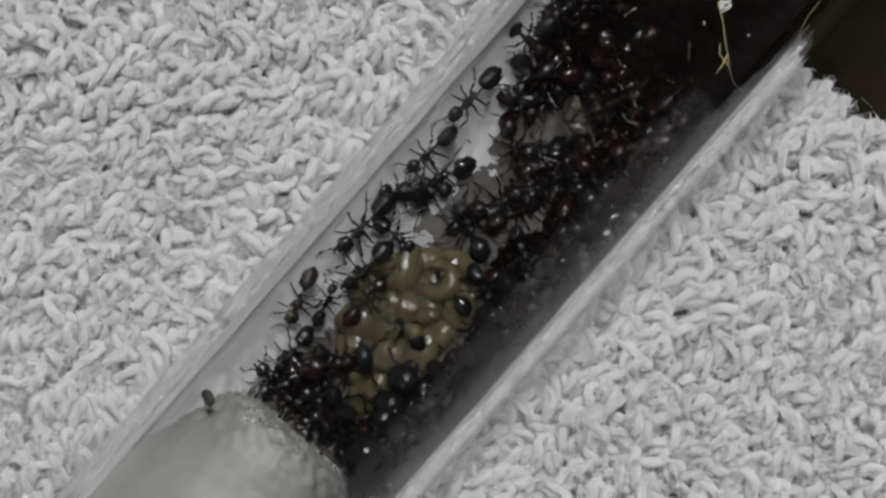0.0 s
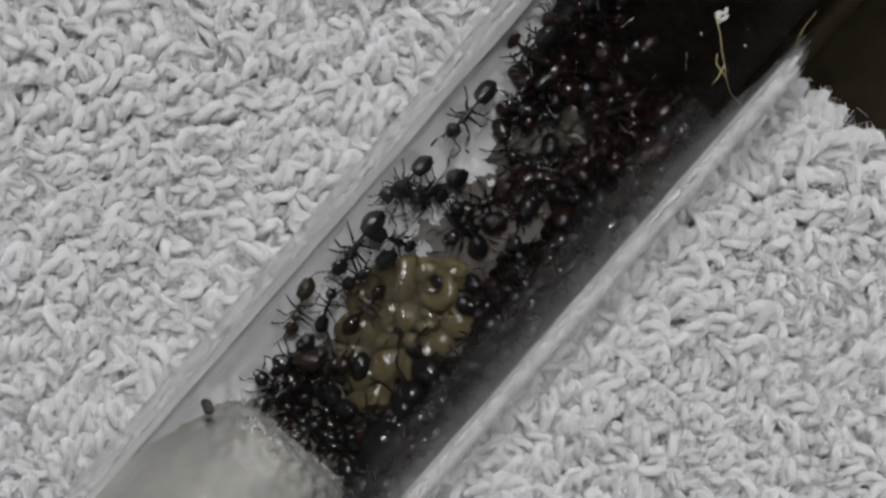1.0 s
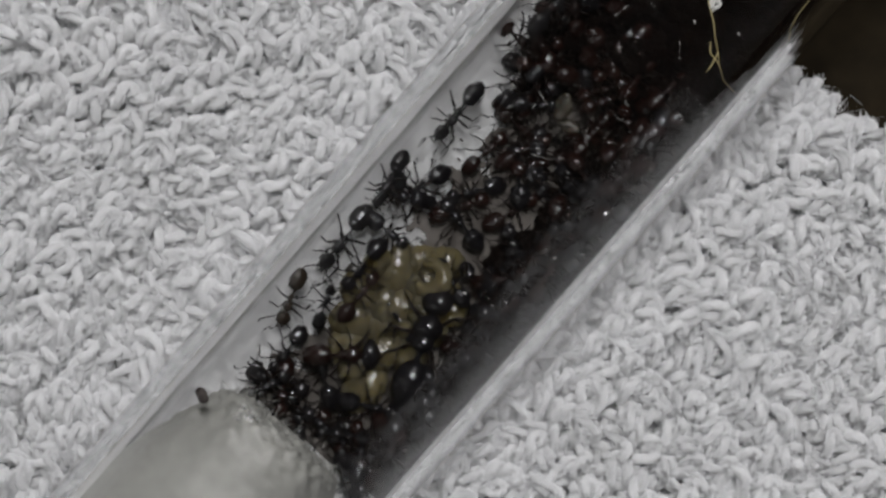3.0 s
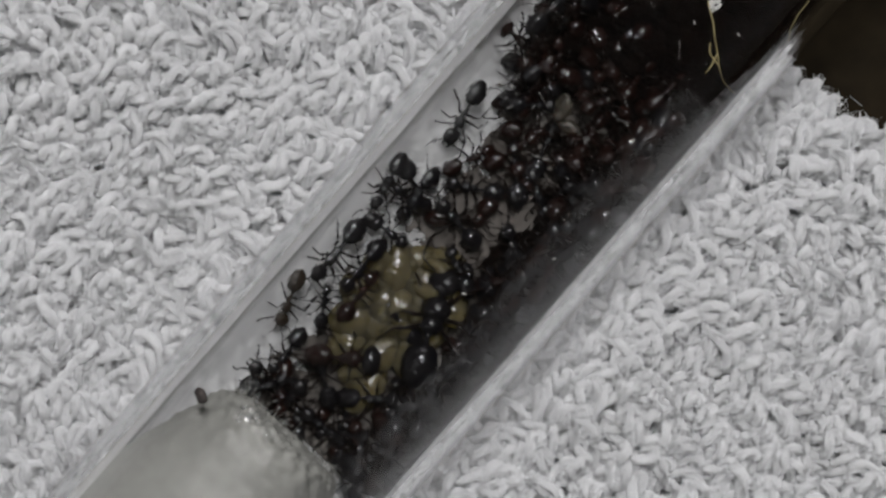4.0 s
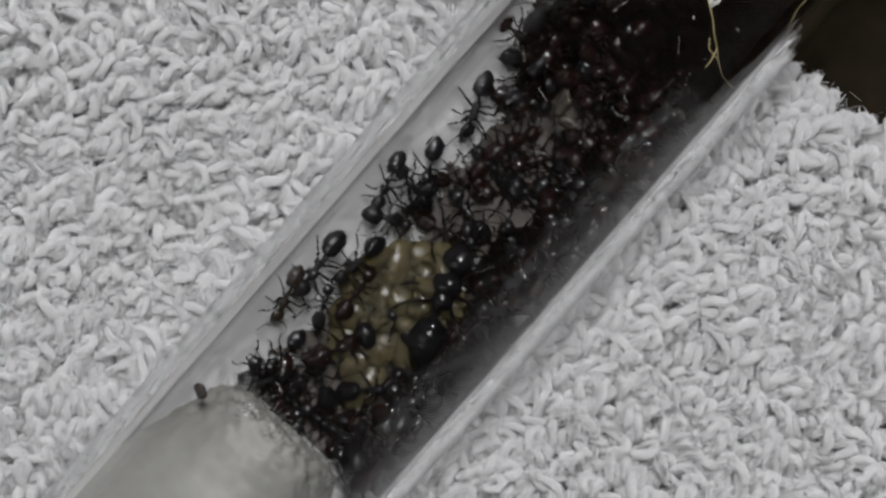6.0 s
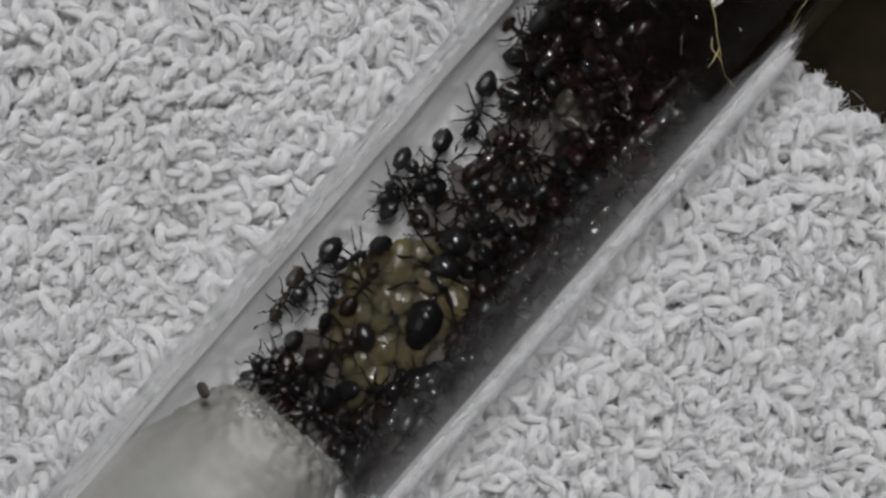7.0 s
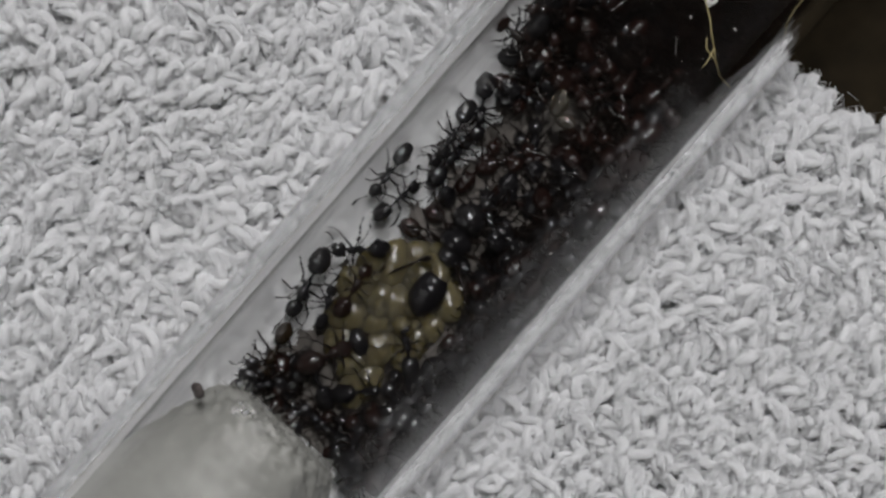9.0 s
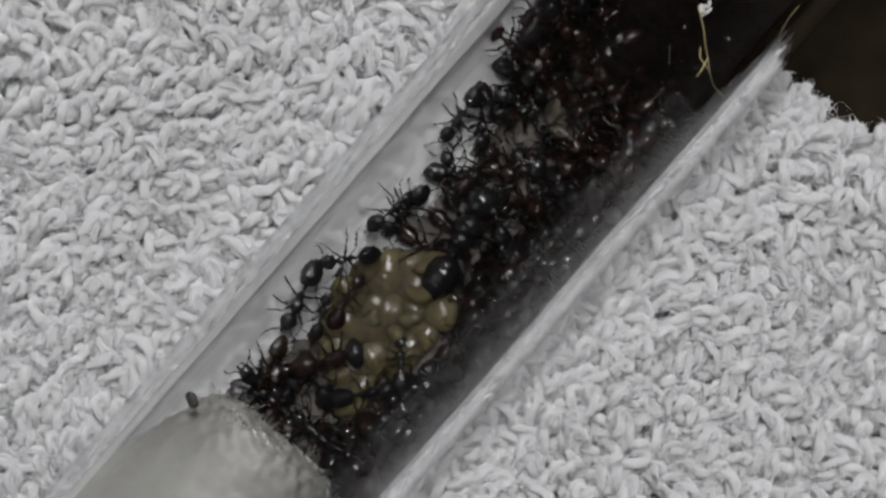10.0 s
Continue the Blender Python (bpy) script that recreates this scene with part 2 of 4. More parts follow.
# how the pile lies: places on the towel in millimetres, and the way the loops are brushed there in degrees
LIE = ((-25, 13, 95), (-14, 13, 75), (-10, 11.5, 42), (-6, 9, 42), (-13, 8.5, 20), (-20, 8.5, 18), (-25, 5, 10), (-8, 4, 8), (-8, 7, 45), (-17, 1.5, -12),
       (-20, -2, 0), (-12, -1, 5), (-26, -4, 30), (-24, -7, 55), (-23, -11, 75), (-27, -13, 70), (-17.5, -4.5, 30),
       (15, 1, 28), (23, 4, 30), (27, 0, 58), (17, -4.5, 20), (12, -8, 18), (8, -10.5, 60), (11, -14, 66), (18, -8.5, 50), (24, -10, 58), (26, -13.5, 30), (17, -14, 25))


def lie_of_pile(x, y):
    w = [1 / ((x - a) ** 2 + (y - b) ** 2 + 1.5) ** 1.5 for a, b, _ in LIE]
    return radians(sum(k * t for k, (_, _, t) in zip(w, LIE)) / sum(w))


def make_towel():
    root = tagged(new("towel"), "white terry cotton towel with dense uncut loops on the table", "towel")
    rng = np.random.default_rng(4)
    # woven ground
    bm = bmesh.new()
    nx, ny = math.sin(radians(-EDGE_ANGLE)), math.cos(radians(EDGE_ANGLE))
    along = Vector((ny, -nx))
    rows = []
    for i in range(121):
        row = []
        for j in range(61):
            q = EDGE_A - Vector((nx, ny)) * 1.0 + along * (-220 + 370 * i / 120) - Vector((nx, ny)) * (280 * (j / 60) ** 1.5 + 0.22 * max(0.0, -220 + 370 * i / 120 - 14))
            far = max(0.0, q.x * 0.752 - q.y * 0.659 - 84.0)      # unseen fold added, turned up for the glass to reflect
            z = 0.6 + 52.0 * (1 - math.exp(-(far / 4.5) ** 1.5))
            over = 0.385 * (z - 0.6)                                  # leaned over to keep that reflection dim
            row.append(bm.verts.new(((q.x - 0.752 * over) * MM, (q.y + 0.659 * over) * MM, z * MM)))
        rows.append(row)
    for a, b in zip(rows, rows[1:]):
        for j in range(60):
            bm.faces.new((a[j], a[j + 1], b[j + 1], b[j]))
    under = bmesh.ops.extrude_face_region(bm, geom=bm.faces[:])
    for v in under["geom"]:
        if isinstance(v, bmesh.types.BMVert):
            v.co.z -= 0.6 * MM
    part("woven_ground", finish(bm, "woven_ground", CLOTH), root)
    # loops: two legs of soft yarn wound round one another, brushed over along the lie of the pile
    step = 1.16
    base, lean = [], []
    for i in range(-33, 34):
        for j in range(-24, 25):
            x, y = (i + 0.5 * (j % 2)) * step + rng.normal(0, 0.22), j * step + rng.normal(0, 0.22)
            if inside_towel(x, y) > -0.6:
                continue
            edge = max(0.0, min(1.0, (3.0 + inside_towel(x, y)) / 3.0))
            base.append((x, y))
            lean.append((1 - edge) * (lie_of_pile(x, y) + noise.noise(Vector((x * 0.22, y * 0.22, 8.0))) * 0.5) + edge * 0.75 + rng.normal(0, 0.16))
    base, lean = np.array(base), np.array(lean)
    n, m = len(base), 33
    q = np.linspace(-1, 1, m)
    run = np.cos(np.pi * q / 2) ** 0.9                           # 0 at the feet, 1 at the tip
    length, height = rng.uniform(1.7, 2.9, n), rng.uniform(1.4, 2.3, n)
    swell = np.array([1.0 + 0.4 * noise.noise(Vector((x * 0.13, y * 0.13, 20))) + 0.2 * noise.noise(Vector((x * 0.4, y * 0.4, 31))) for x, y in base])
    rim = np.array([max(0.0, min(1.0, (3.5 + inside_towel(x, y)) / 2.5)) for x, y in base])
    swell, length = swell * (1 - 0.35 * rim), length * (1 - 0.3 * rim)
    thick = rng.uniform(0.27, 0.37, n)
    curl = rng.normal(0, 0.25, n) + rng.choice([0, 0, 0, 0, 0, 0, 0, 0, 0, 1.2, -1.2], n)
    way = lean[:, None] + curl[:, None] * run[None, :] ** 2
    d = np.stack([np.cos(way), np.sin(way), np.zeros_like(way)], 2)
    e = np.stack([-np.sin(way), np.cos(way), np.zeros_like(way)], 2)
    gap = rng.uniform(0.98, 1.4, n)[:, None]                    # how wide the eye at the tip stands open
    half = thick[:, None] * (0.95 + (gap - 0.95) * np.clip((run - 0.45) / 0.35, 0, 1)[None, :] ** 1.5)
    half = half * np.sqrt(np.clip(1 - (np.clip(run - 0.76, 0, 1) / 0.24) ** 2, 0, 1))[None, :] * np.sign(q)[None, :]
    wind = rng.uniform(2.6, 6.0, n) * rng.choice([1, 1, 1, 1, -1], n)
    spin = wind[:, None] * (1 - run)[None, :] + rng.normal(0, 0.55, n)[:, None]
    c = np.zeros((n, m, 3))
    c[:, :, :2] = base[:, None, :]
    c += d * (length[:, None] * run[None, :] ** 1.25)[..., None] + e * (half * np.cos(spin))[..., None]
    droop = rng.uniform(0.5, 0.68, n)[:, None]
    c[:, :, 2] = 0.55 + (height * swell)[:, None] * np.sin(np.pi * run[None, :] * droop) ** 0.8 + half * np.sin(spin)
    wave = rng.uniform(0.03, 0.16, n)[:, None] * np.sin(run[None, :] * rng.uniform(4, 9, n)[:, None] + rng.uniform(0, 6, n)[:, None])
    c += e * (wave * np.sin(np.pi * run)[None, :])[..., None]     # crimped yarn
    # pressed down under the tube
    phi = radians(48.8)
    v = -(c[:, :, 0] - 0.216) * math.sin(phi) + (c[:, :, 1] + 0.189) * math.cos(phi)
    roof = np.where(np.abs(v) < R_OUT + 0.5, AXIS_Z - np.sqrt(np.maximum((R_OUT + 0.5) ** 2 - v ** 2, 0)), 99)
    c[:, :, 2] = np.minimum(c[:, :, 2], np.maximum(roof, 0.3))
    r = thick[:, None] * (0.88 + 0.14 * run)[None, :] * (1 + 0.07 * np.sin(np.cumsum(np.abs(rng.normal(0.5, 0.2, (n, m))), 1)))
    sides = 9
    twist = run[None, :] * rng.uniform(5, 9, n)[:, None] + rng.uniform(0, 6, n)[:, None]
    verts, quads = strands(c, r, sides, twist, 0.08)
    fibre = yarn_coords(n, m, sides, 2.2, 9.0)
    # the loops beside the middle of the tube one by one, the rest as one pile
    beside = np.abs(-(base[:, 0] - 0.216) * math.sin(phi) + (base[:, 1] + 0.189) * math.cos(phi)) - R_OUT
    near = np.argsort(np.where((beside > 0.3) & (np.abs(base[:, 1]) < 15.5) & (np.abs(base[:, 0]) < 28), beside, 99))[:290]
    block, per = m * sides, (m - 1) * sides
    for k in near:
        part("yarn_loop", big_mesh("yarn_loop", verts[k * block:(k + 1) * block] * MM, quads[:per], YARN, fibre[k * block:(k + 1) * block]), root)
    rest = np.ones(n, bool)
    rest[near] = False
    quads = quads.reshape(n, per, 4)[rest].reshape(-1, 4)
    # short loops between the tall ones
    k = 6000
    a, b = rng.uniform(-38, 38, k), rng.uniform(-26, 26, k)
    turn = rng.uniform(0, 2 * np.pi, k)
    s2 = np.linspace(0, 1, 11)
    low = np.zeros((k, 11, 3))
    low[:, :, 0] = a[:, None] + np.cos(turn)[:, None] * 0.75 * np.cos(np.pi * s2)[None, :]
    low[:, :, 1] = b[:, None] + np.sin(turn)[:, None] * 0.75 * np.cos(np.pi * s2)[None, :]
    low[:, :, 2] = 0.7 + np.sin(np.pi * s2)[None, :] ** 0.6 * rng.uniform(0.7, 1.6, k)[:, None]
    low = low[[inside_towel(x, y) < -0.6 for x, y in zip(a, b)]]
    v = -(low[:, :, 0] - 0.216) * math.sin(phi) + (low[:, :, 1] + 0.189) * math.cos(phi)
    roof = np.where(np.abs(v) < R_OUT + 0.5, AXIS_Z - np.sqrt(np.maximum((R_OUT + 0.5) ** 2 - v ** 2, 0)), 99)
    low[:, :, 2] = np.minimum(low[:, :, 2], np.maximum(roof, 0.3))
    more, faces = strands(low, np.full(low.shape[:2], 0.36), 6, s2[None, :] * 5 + turn[:len(low), None], 0.1)
    fibre = np.concatenate([fibre, yarn_coords(len(low), 11, 6, 1.0, 5.0)])
    quads = np.concatenate([quads, faces + len(verts)])
    verts = np.concatenate([verts, more])
    used, quads = np.unique(quads, return_inverse=True)
    quads = quads.reshape(-1, 4)
    part("pile", big_mesh("pile", verts[used] * MM, quads, YARN, fibre[used]), root, "dense white looped cotton pile")["kind"] = "stuff"
    # loose fibres on the loops
    count = 290000
    k, q = rng.integers(0, n, count), rng.integers(2, m - 2, count)
    axis = c[k, q + 1] - c[k, q - 1]
    axis /= np.linalg.norm(axis, axis=1, keepdims=True) + 1e-9
    out = np.cross(axis, np.cross(rng.normal(0, 1, (count, 3)) + [0, 0, 0.7], axis))
    out /= np.linalg.norm(out, axis=1, keepdims=True) + 1e-9
    start = c[k, q] + out * r[k, q][:, None] * rng.uniform(0.95, 1.3, (count, 1))
    way = axis + np.cross(axis, out) * rng.normal(0.7, 0.5, (count, 1)) + out * rng.normal(0.05, 0.25, (count, 1))
    way /= np.linalg.norm(way, axis=1, keepdims=True)
    bend = out * rng.uniform(-0.3, 0.12, (count, 1)) + rng.normal(0, 0.06, (count, 3))
    t = np.linspace(-1, 1, 3)
    f = start[:, None, :] + way[:, None, :] * (rng.uniform(0.2, 0.45, count) + 0.35 * (rng.uniform(0, 1, count) > 0.85))[:, None, None] * t[None, :, None] + bend[:, None, :] * (t ** 2)[None, :, None]
    f[:, :, 2] = np.maximum(f[:, :, 2], 0.65)
    v = -(f[:, :, 0] - 0.216) * math.sin(phi) + (f[:, :, 1] + 0.189) * math.cos(phi)
    f = f[(np.abs(v).min(1) > R_OUT + 0.1)]
    g = rng.uniform(-40, 30, 260)
    fringe = np.stack([EDGE_A.x + ny * g, EDGE_A.y - nx * g, rng.uniform(0.8, 2.6, 260)], 1) + rng.normal(0, 0.4, (260, 3)) * [1, 1, 0] - [nx * 0.3, ny * 0.3, 0]
    out = rng.normal(0, 0.5, (260, 3)) + [nx * 0.4, ny * 0.4, 0]
    loose = fringe[:, None, :] + out[:, None, :] * 0.7 * t[None, :, None] + rng.normal(0, 0.3, (260, 1, 3)) * (t ** 2)[None, :, None]
    loose[:, :, 2] = np.maximum(loose[:, :, 2], 0.3)
    v = -(loose[:, :, 0] - 0.216) * math.sin(phi) + (loose[:, :, 1] + 0.189) * math.cos(phi)
    f = np.concatenate([f, loose[np.abs(v).min(1) > R_OUT + 0.1]])
    verts, quads = ribbons(f, 0.019, rng)
    part("lint", big_mesh("lint", verts * MM, quads, FLUFF), root, "fine loose white cotton fibres")["kind"] = "stuff"


make_towel()


# ---- tube and what lies in it ----
def make_tube():
    root = tagged(new("test_tube"), "clear glass test tube lying on the towel", "test tube")
    root.matrix_world = TUBE
    prof = [(45.0, R_OUT - 0.25), (44.9, R_OUT - 0.06), (44.6, R_OUT), (44.2, R_OUT), (0, R_OUT), (-90, R_OUT)]
    prof += [(-90 - R_OUT * math.sin(a), R_OUT * math.cos(a)) for a in (math.pi / 24 * k for k in range(1, 12))]
    inner = [(45.0, R_IN + 0.25), (44.9, R_IN + 0.06), (44.6, R_IN), (44.2, R_IN), (0, R_IN), (-90, R_IN)]
    inner += [(-90 - R_IN * math.sin(a), R_IN * math.cos(a)) for a in (math.pi / 24 * k for k in range(1, 12))]
    bm = bmesh.new()
    sides = 160
    shells = []
    for line, end in ((prof, -90 - R_OUT), (inner, -90 - R_IN)):
        loops = [[bm.verts.new((x * MM, r * MM * math.cos(2 * math.pi * k / sides), r * MM * math.sin(2 * math.pi * k / sides)))
                  for k in range(sides)] for x, r in line]
        for a, b in zip(loops, loops[1:]):
            for k in range(sides):
                bm.faces.new((a[k], a[(k + 1) % sides], b[(k + 1) % sides], b[k]))
        tip = bm.verts.new((end * MM, 0, 0))
        for k in range(sides):
            bm.faces.new((loops[-1][k], loops[-1][(k + 1) % sides], tip))
        shells.append(loops[0])
    for k in range(sides):
        bm.faces.new((shells[0][k], shells[0][(k + 1) % sides], shells[1][(k + 1) % sides], shells[1][k]))
    body = part("glass_body", finish(bm, "glass_body", GLASS), root)
    body.visible_shadow = False
    # dust and scratches on the outside of the glass
    rng = random.Random(9)
    bm = bmesh.new()
    for k in range(64):
        a = radians(rng.uniform(14, 60))
        u = rng.uniform(-20, 22)
        r = R_OUT + 0.012
        p = Vector((u, -r * math.sin(a), r * math.cos(a))) * MM
        size = rng.choice((0.015, 0.02, 0.03, 0.035, 0.05))
        m = Matrix.Translation(p) @ Matrix.Rotation(a, 4, "X") @ Matrix.Rotation(rng.uniform(0, 6), 4, "Z") \
            @ Matrix.Diagonal((size * MM * rng.choice((1, 1, 1.5, 3)), size * MM, 0.012 * MM, 1))
        bmesh.ops.create_icosphere(bm, subdivisions=1, radius=1, matrix=m)
    part("dust", finish(bm, "dust", DUST), root, "pale dust specks and lint on the glass")["kind"] = "stuff"
    # dark dashes added on the glass in place of a refracted pattern
    bm = bmesh.new()
    for k in range(18):
        u, a = 9.4 + k * 0.27 + rng.uniform(-0.1, 0.1), radians(63.5 + rng.uniform(-1.6, 1.6))
        p = Vector((u, -8.62 * math.sin(a), 8.62 * math.cos(a))) * MM
        m = Matrix.Translation(p) @ Matrix.Rotation(a, 4, "X") @ Matrix.Diagonal((rng.uniform(0.08, 0.15) * MM, 0.085 * MM, 0.02 * MM, 1))
        bmesh.ops.create_icosphere(bm, subdivisions=1, radius=1, matrix=m)
    part("specks", finish(bm, "specks", REFUSE_AND_SHADE), root, "row of tiny dark dashes painted on the glass for a refraction")["kind"] = "stuff"


make_tube()


def make_plug():
    """The wet cotton wool that holds the water back."""
    root = tagged(new("cotton_plug"), "wet off-white cotton wool plug inside the glass tube", "cotton plug")
    root.matrix_world = TUBE
    rng = random.Random(3)
    bm = bmesh.new()
    sides, loops = 150, []
    # along the tube, half the width, half the height: squeezed thinner towards its front
    prof = [(-14.5, 0.05, 0.05), (-14.5, 1.0, 1.6), (-14.5, 2.0, 3.2), (-14.55, 2.9, 4.7), (-14.7, 3.6, 5.9), (-14.85, 4.1, 6.6), (-15.05, 4.45, 7.0), (-15.4, 4.7, 7.25), (-15.9, 4.95, 7.38),
            (-16.6, 5.25, 7.45), (-17.4, 5.55, 7.5), (-18.4, 5.9, 7.5), (-19.7, 6.3, 7.52), (-21.4, 6.8, 7.55), (-23, 7.2, 7.56), (-25, 7.5, 7.58), (-30, 7.59, 7.59), (-40, 7.59, 7.59), (-41, 4.2, 4.2), (-41.2, 0.05, 0.05)]
    knots, fine = np.arange(len(prof)), np.concatenate([np.arange(0, 15, 0.2), np.arange(15, len(prof))])
    dense = np.stack([np.interp(fine, knots, [p[j] for p in prof]) for j in range(3)], 1)
    for i, (u, wide, high) in zip(fine, dense.tolist()):
        ring = []
        for k in range(sides):
            a = 2 * math.pi * k / sides
            p = Vector((u * 0.6, wide * math.cos(a) * 0.6, high * math.sin(a) * 0.6))
            w = noise.noise(p) * 0.12 + noise.noise(p * 2.7) * 0.16 + (noise.noise(p * 4.5) * 0.12 + noise.noise(p * 8.0) * 0.05) * max(0.15, min(1.0, (8 - i) / 4))
            soft = 1.0 if i < 8 else max(0.2, 1.0 - 0.16 * (i - 8))
            swell = w * soft * min(1.0, 0.3 * i)
            y, z = (wide + swell) * math.cos(a), (high + swell) * math.sin(a)
            fit = min(1.0, 7.62 / max(math.hypot(y, z), 0.01))
            ring.append(bm.verts.new(Vector((u + w * 1.8 * soft + 0.08 * (z - 6.5) * max(0.0, min(1.0, (14 - i) / 5)), y * fit, z * fit)) * MM))
        loops.append(ring)
    for a, b in zip(loops, loops[1:]):
        for k in range(sides):
            bm.faces.new((a[k], a[(k + 1) % sides], b[(k + 1) % sides], b[k]))
    bm.faces.new(loops[0])
    bm.faces.new(loops[-1])
    part("wadding", finish(bm, "wadding", WADDING), root)
    n = 420
    g = np.random.default_rng(5)
    a, r = g.uniform(0, 2 * np.pi, n), 7.25 * np.sqrt(g.uniform(0.3, 1.0, n))
    start = np.stack([-14.7 + g.normal(0, 0.15, n) + 0.08 * (r * np.sin(a) - 6.5) - 0.25 * np.maximum(r - 5, 0) ** 1.3, 0.66 * r * np.cos(a), r * np.sin(a)], 1)
    way, bend = g.normal(0, 0.36, (n, 3)), g.normal(0, 0.25, (n, 3))
    t = np.linspace(-1, 1, 6)
    f = start[:, None, :] + way[:, None, :] * t[None, :, None] + bend[:, None, :] * (t ** 2)[None, :, None]
    rad = np.linalg.norm(f[:, :, 1:], axis=2)
    f[:, :, 1:] *= np.minimum(1, 7.5 / rad)[..., None]
    verts, quads = strands(f, np.full(f.shape[:2], 0.018), 3)
    part("fibres", big_mesh("fibres", verts * MM, quads, WADDING), root, "fine frayed cotton fibres")["kind"] = "stuff"
    for k in range(26):
        bm = bmesh.new()
        x, a = -14.7 - rng.uniform(0, 0.9), radians(rng.uniform(1, 24))
        blob(bm, (0, 0, 0), [rng.uniform(0.1, 0.24)] * 3, 12, 9)
        rr = 7.15 if x > -15.0 else 7.34
        bead = part("water_bead", finish(bm, "water_bead", WATER), root, "", pose(x * MM, rr * math.sin(a) * MM, rr * math.cos(a) * MM))
        bead.visible_shadow = False



make_plug()


def make_heap():
    """Dark nest refuse that fills the far stretch of the tube."""
    bm = bmesh.new()
    nu, nv = 110, 44
    grid = []
    for i in range(nu):
        u = 10.5 + 30 * i / (nu - 1)
        row = []
        for j in range(nv):
            v = -7.1 + 13.9 * j / (nv - 1)
            floor_z = -math.sqrt(7.55 ** 2 - v * v)
            p = Vector((u * 0.7, v * 0.7, 0))
            wander = 1.6 * noise.noise(Vector((u * 0.35, v * 0.35, 5)))
            ramp = min(1.0, max(0.0, (u - 12.8 + wander + 0.25 * (v - 3)) / 3.0))
            side = min(1.0, max(0.0, (4.0 + max(0.0, min(2.4, (u - 12.5) * 0.7)) + 0.6 * wander - v) / 1.2))
            h = ramp * side * (2.4 + 1.2 * noise.noise(p * 0.8) + 0.8 * noise.noise(p * 2.1) + 0.45 * noise.noise(p * 5.5)) - 0.25
            z = min(floor_z + h, math.sqrt(7.55 ** 2 - v * v) - 0.1)
            row.append((bm.verts.new(Vector((u, v, max(z, floor_z - 0.05))) * MM), bm.verts.new(Vector((u, v, -math.sqrt(7.63 ** 2 - v * v))) * MM), h > 0))
        grid.append(row)
    for a, b in zip(grid, grid[1:]):
        for j in range(nv - 1):
            four = (a[j], a[j + 1], b[j + 1], b[j])
            if any(q[2] for q in four):
                bm.faces.new([q[0] for q in four])
                bm.faces.new([q[1] for q in four[::-1]])
    bmesh.ops.delete(bm, geom=[v for v in bm.verts if not v.link_faces], context="VERTS")
    ob = tagged(new("nest_refuse", finish(bm, "nest_refuse", REFUSE_AND_SHADE)), "dark brown heap of nest refuse inside the tube", "refuse", kind="stuff")
    ob.matrix_world = TUBE


make_heap()


def make_dark_band():
    """Dark band added along one flank of the inner glass: dirt and painted shade."""
    bm = bmesh.new()
    nu, na = 200, 22
    grid = []
    for i in range(nu):
        u = -14.6 + 54 * i / (nu - 1)
        row = []
        for j in range(na):
            f = j / (na - 1)
            p = Vector((u * 0.5, f * 4, 2.0))
            a = radians(-86 + 1.5 * noise.noise(Vector((u * 0.4, 0, 9))) + f * (36 + 14 * max(0.0, min(1.0, (u + 12) / 3)) + 18 * max(0.0, min(1.0, (u + 1) / 4)) + 14 * noise.noise(Vector((u * 0.3, 1, 4))) + 5 * noise.noise(Vector((u * 1.3, 1, 7)))))
            h = 0.05 + math.sin(math.pi * f) ** 0.7 * (0.45 + 0.3 * noise.noise(p) + 0.2 * noise.noise(p * 3))
            row.append([bm.verts.new(Vector((u, r * math.sin(a), -r * math.cos(a))) * MM) for r in (7.63 - max(h, 0.03), 7.635)])
        grid.append(row)
    for a, b in zip(grid, grid[1:]):
        for j in range(na - 1):
            bm.faces.new((a[j][0], a[j + 1][0], b[j + 1][0], b[j][0]))
            bm.faces.new((b[j][1], b[j + 1][1], a[j + 1][1], a[j][1]))
        for j in (0, na - 1):
            bm.faces.new((a[j][0], b[j][0], b[j][1], a[j][1]))
    ob = tagged(new("caked_dirt", finish(bm, "caked_dirt", REFUSE_AND_SHADE)), "dark brown band of dirt and painted shade along the inner glass of the tube", "dirt", kind="stuff")
    ob.matrix_world = TUBE


make_dark_band()


def make_smears():
    """Trodden dirt on the floor of the tube, thinning out away from the dark band."""
    bm = bmesh.new()
    nu, na = 230, 56
    grid = []
    for i in range(nu):
        u = -15.3 + 30.3 * i / (nu - 1)
        grid.append([])
        for j in range(na):
            th = -42 + 76 * j / (na - 1)
            p = Vector((u * 0.55, th * 0.075, 3.3))
            cover = 0.3 * noise.noise(p) + 0.2 * noise.noise(p * 2.6) + 0.14 * noise.noise(p * 6.0) + 1.15 - 1.35 * j / (na - 1) - max(0.0, 0.25 * (u - 12))
            a, h = radians(th), 0.03 + 0.12 * max(0.0, min(0.6, cover))
            grid[-1].append([bm.verts.new(Vector((u, r * math.sin(a), -r * math.cos(a))) * MM) for r in (7.60 - h, 7.61)] + [cover > 0])
    for a, b in zip(grid, grid[1:]):
        for j in range(na - 1):
            four = (a[j], a[j + 1], b[j + 1], b[j])
            if sum(q[2] for q in four) > 2:
                bm.faces.new([q[0] for q in four])
                bm.faces.new([q[1] for q in four[::-1]])
    bmesh.ops.delete(bm, geom=[v for v in bm.verts if not v.link_faces], context="VERTS")
    ob = tagged(new("dirt_smear", finish(bm, "dirt_smear", SMEAR)), "thin trodden brown dirt on the floor of the tube", "dirt", kind="stuff")
    ob.matrix_world = TUBE


make_smears()


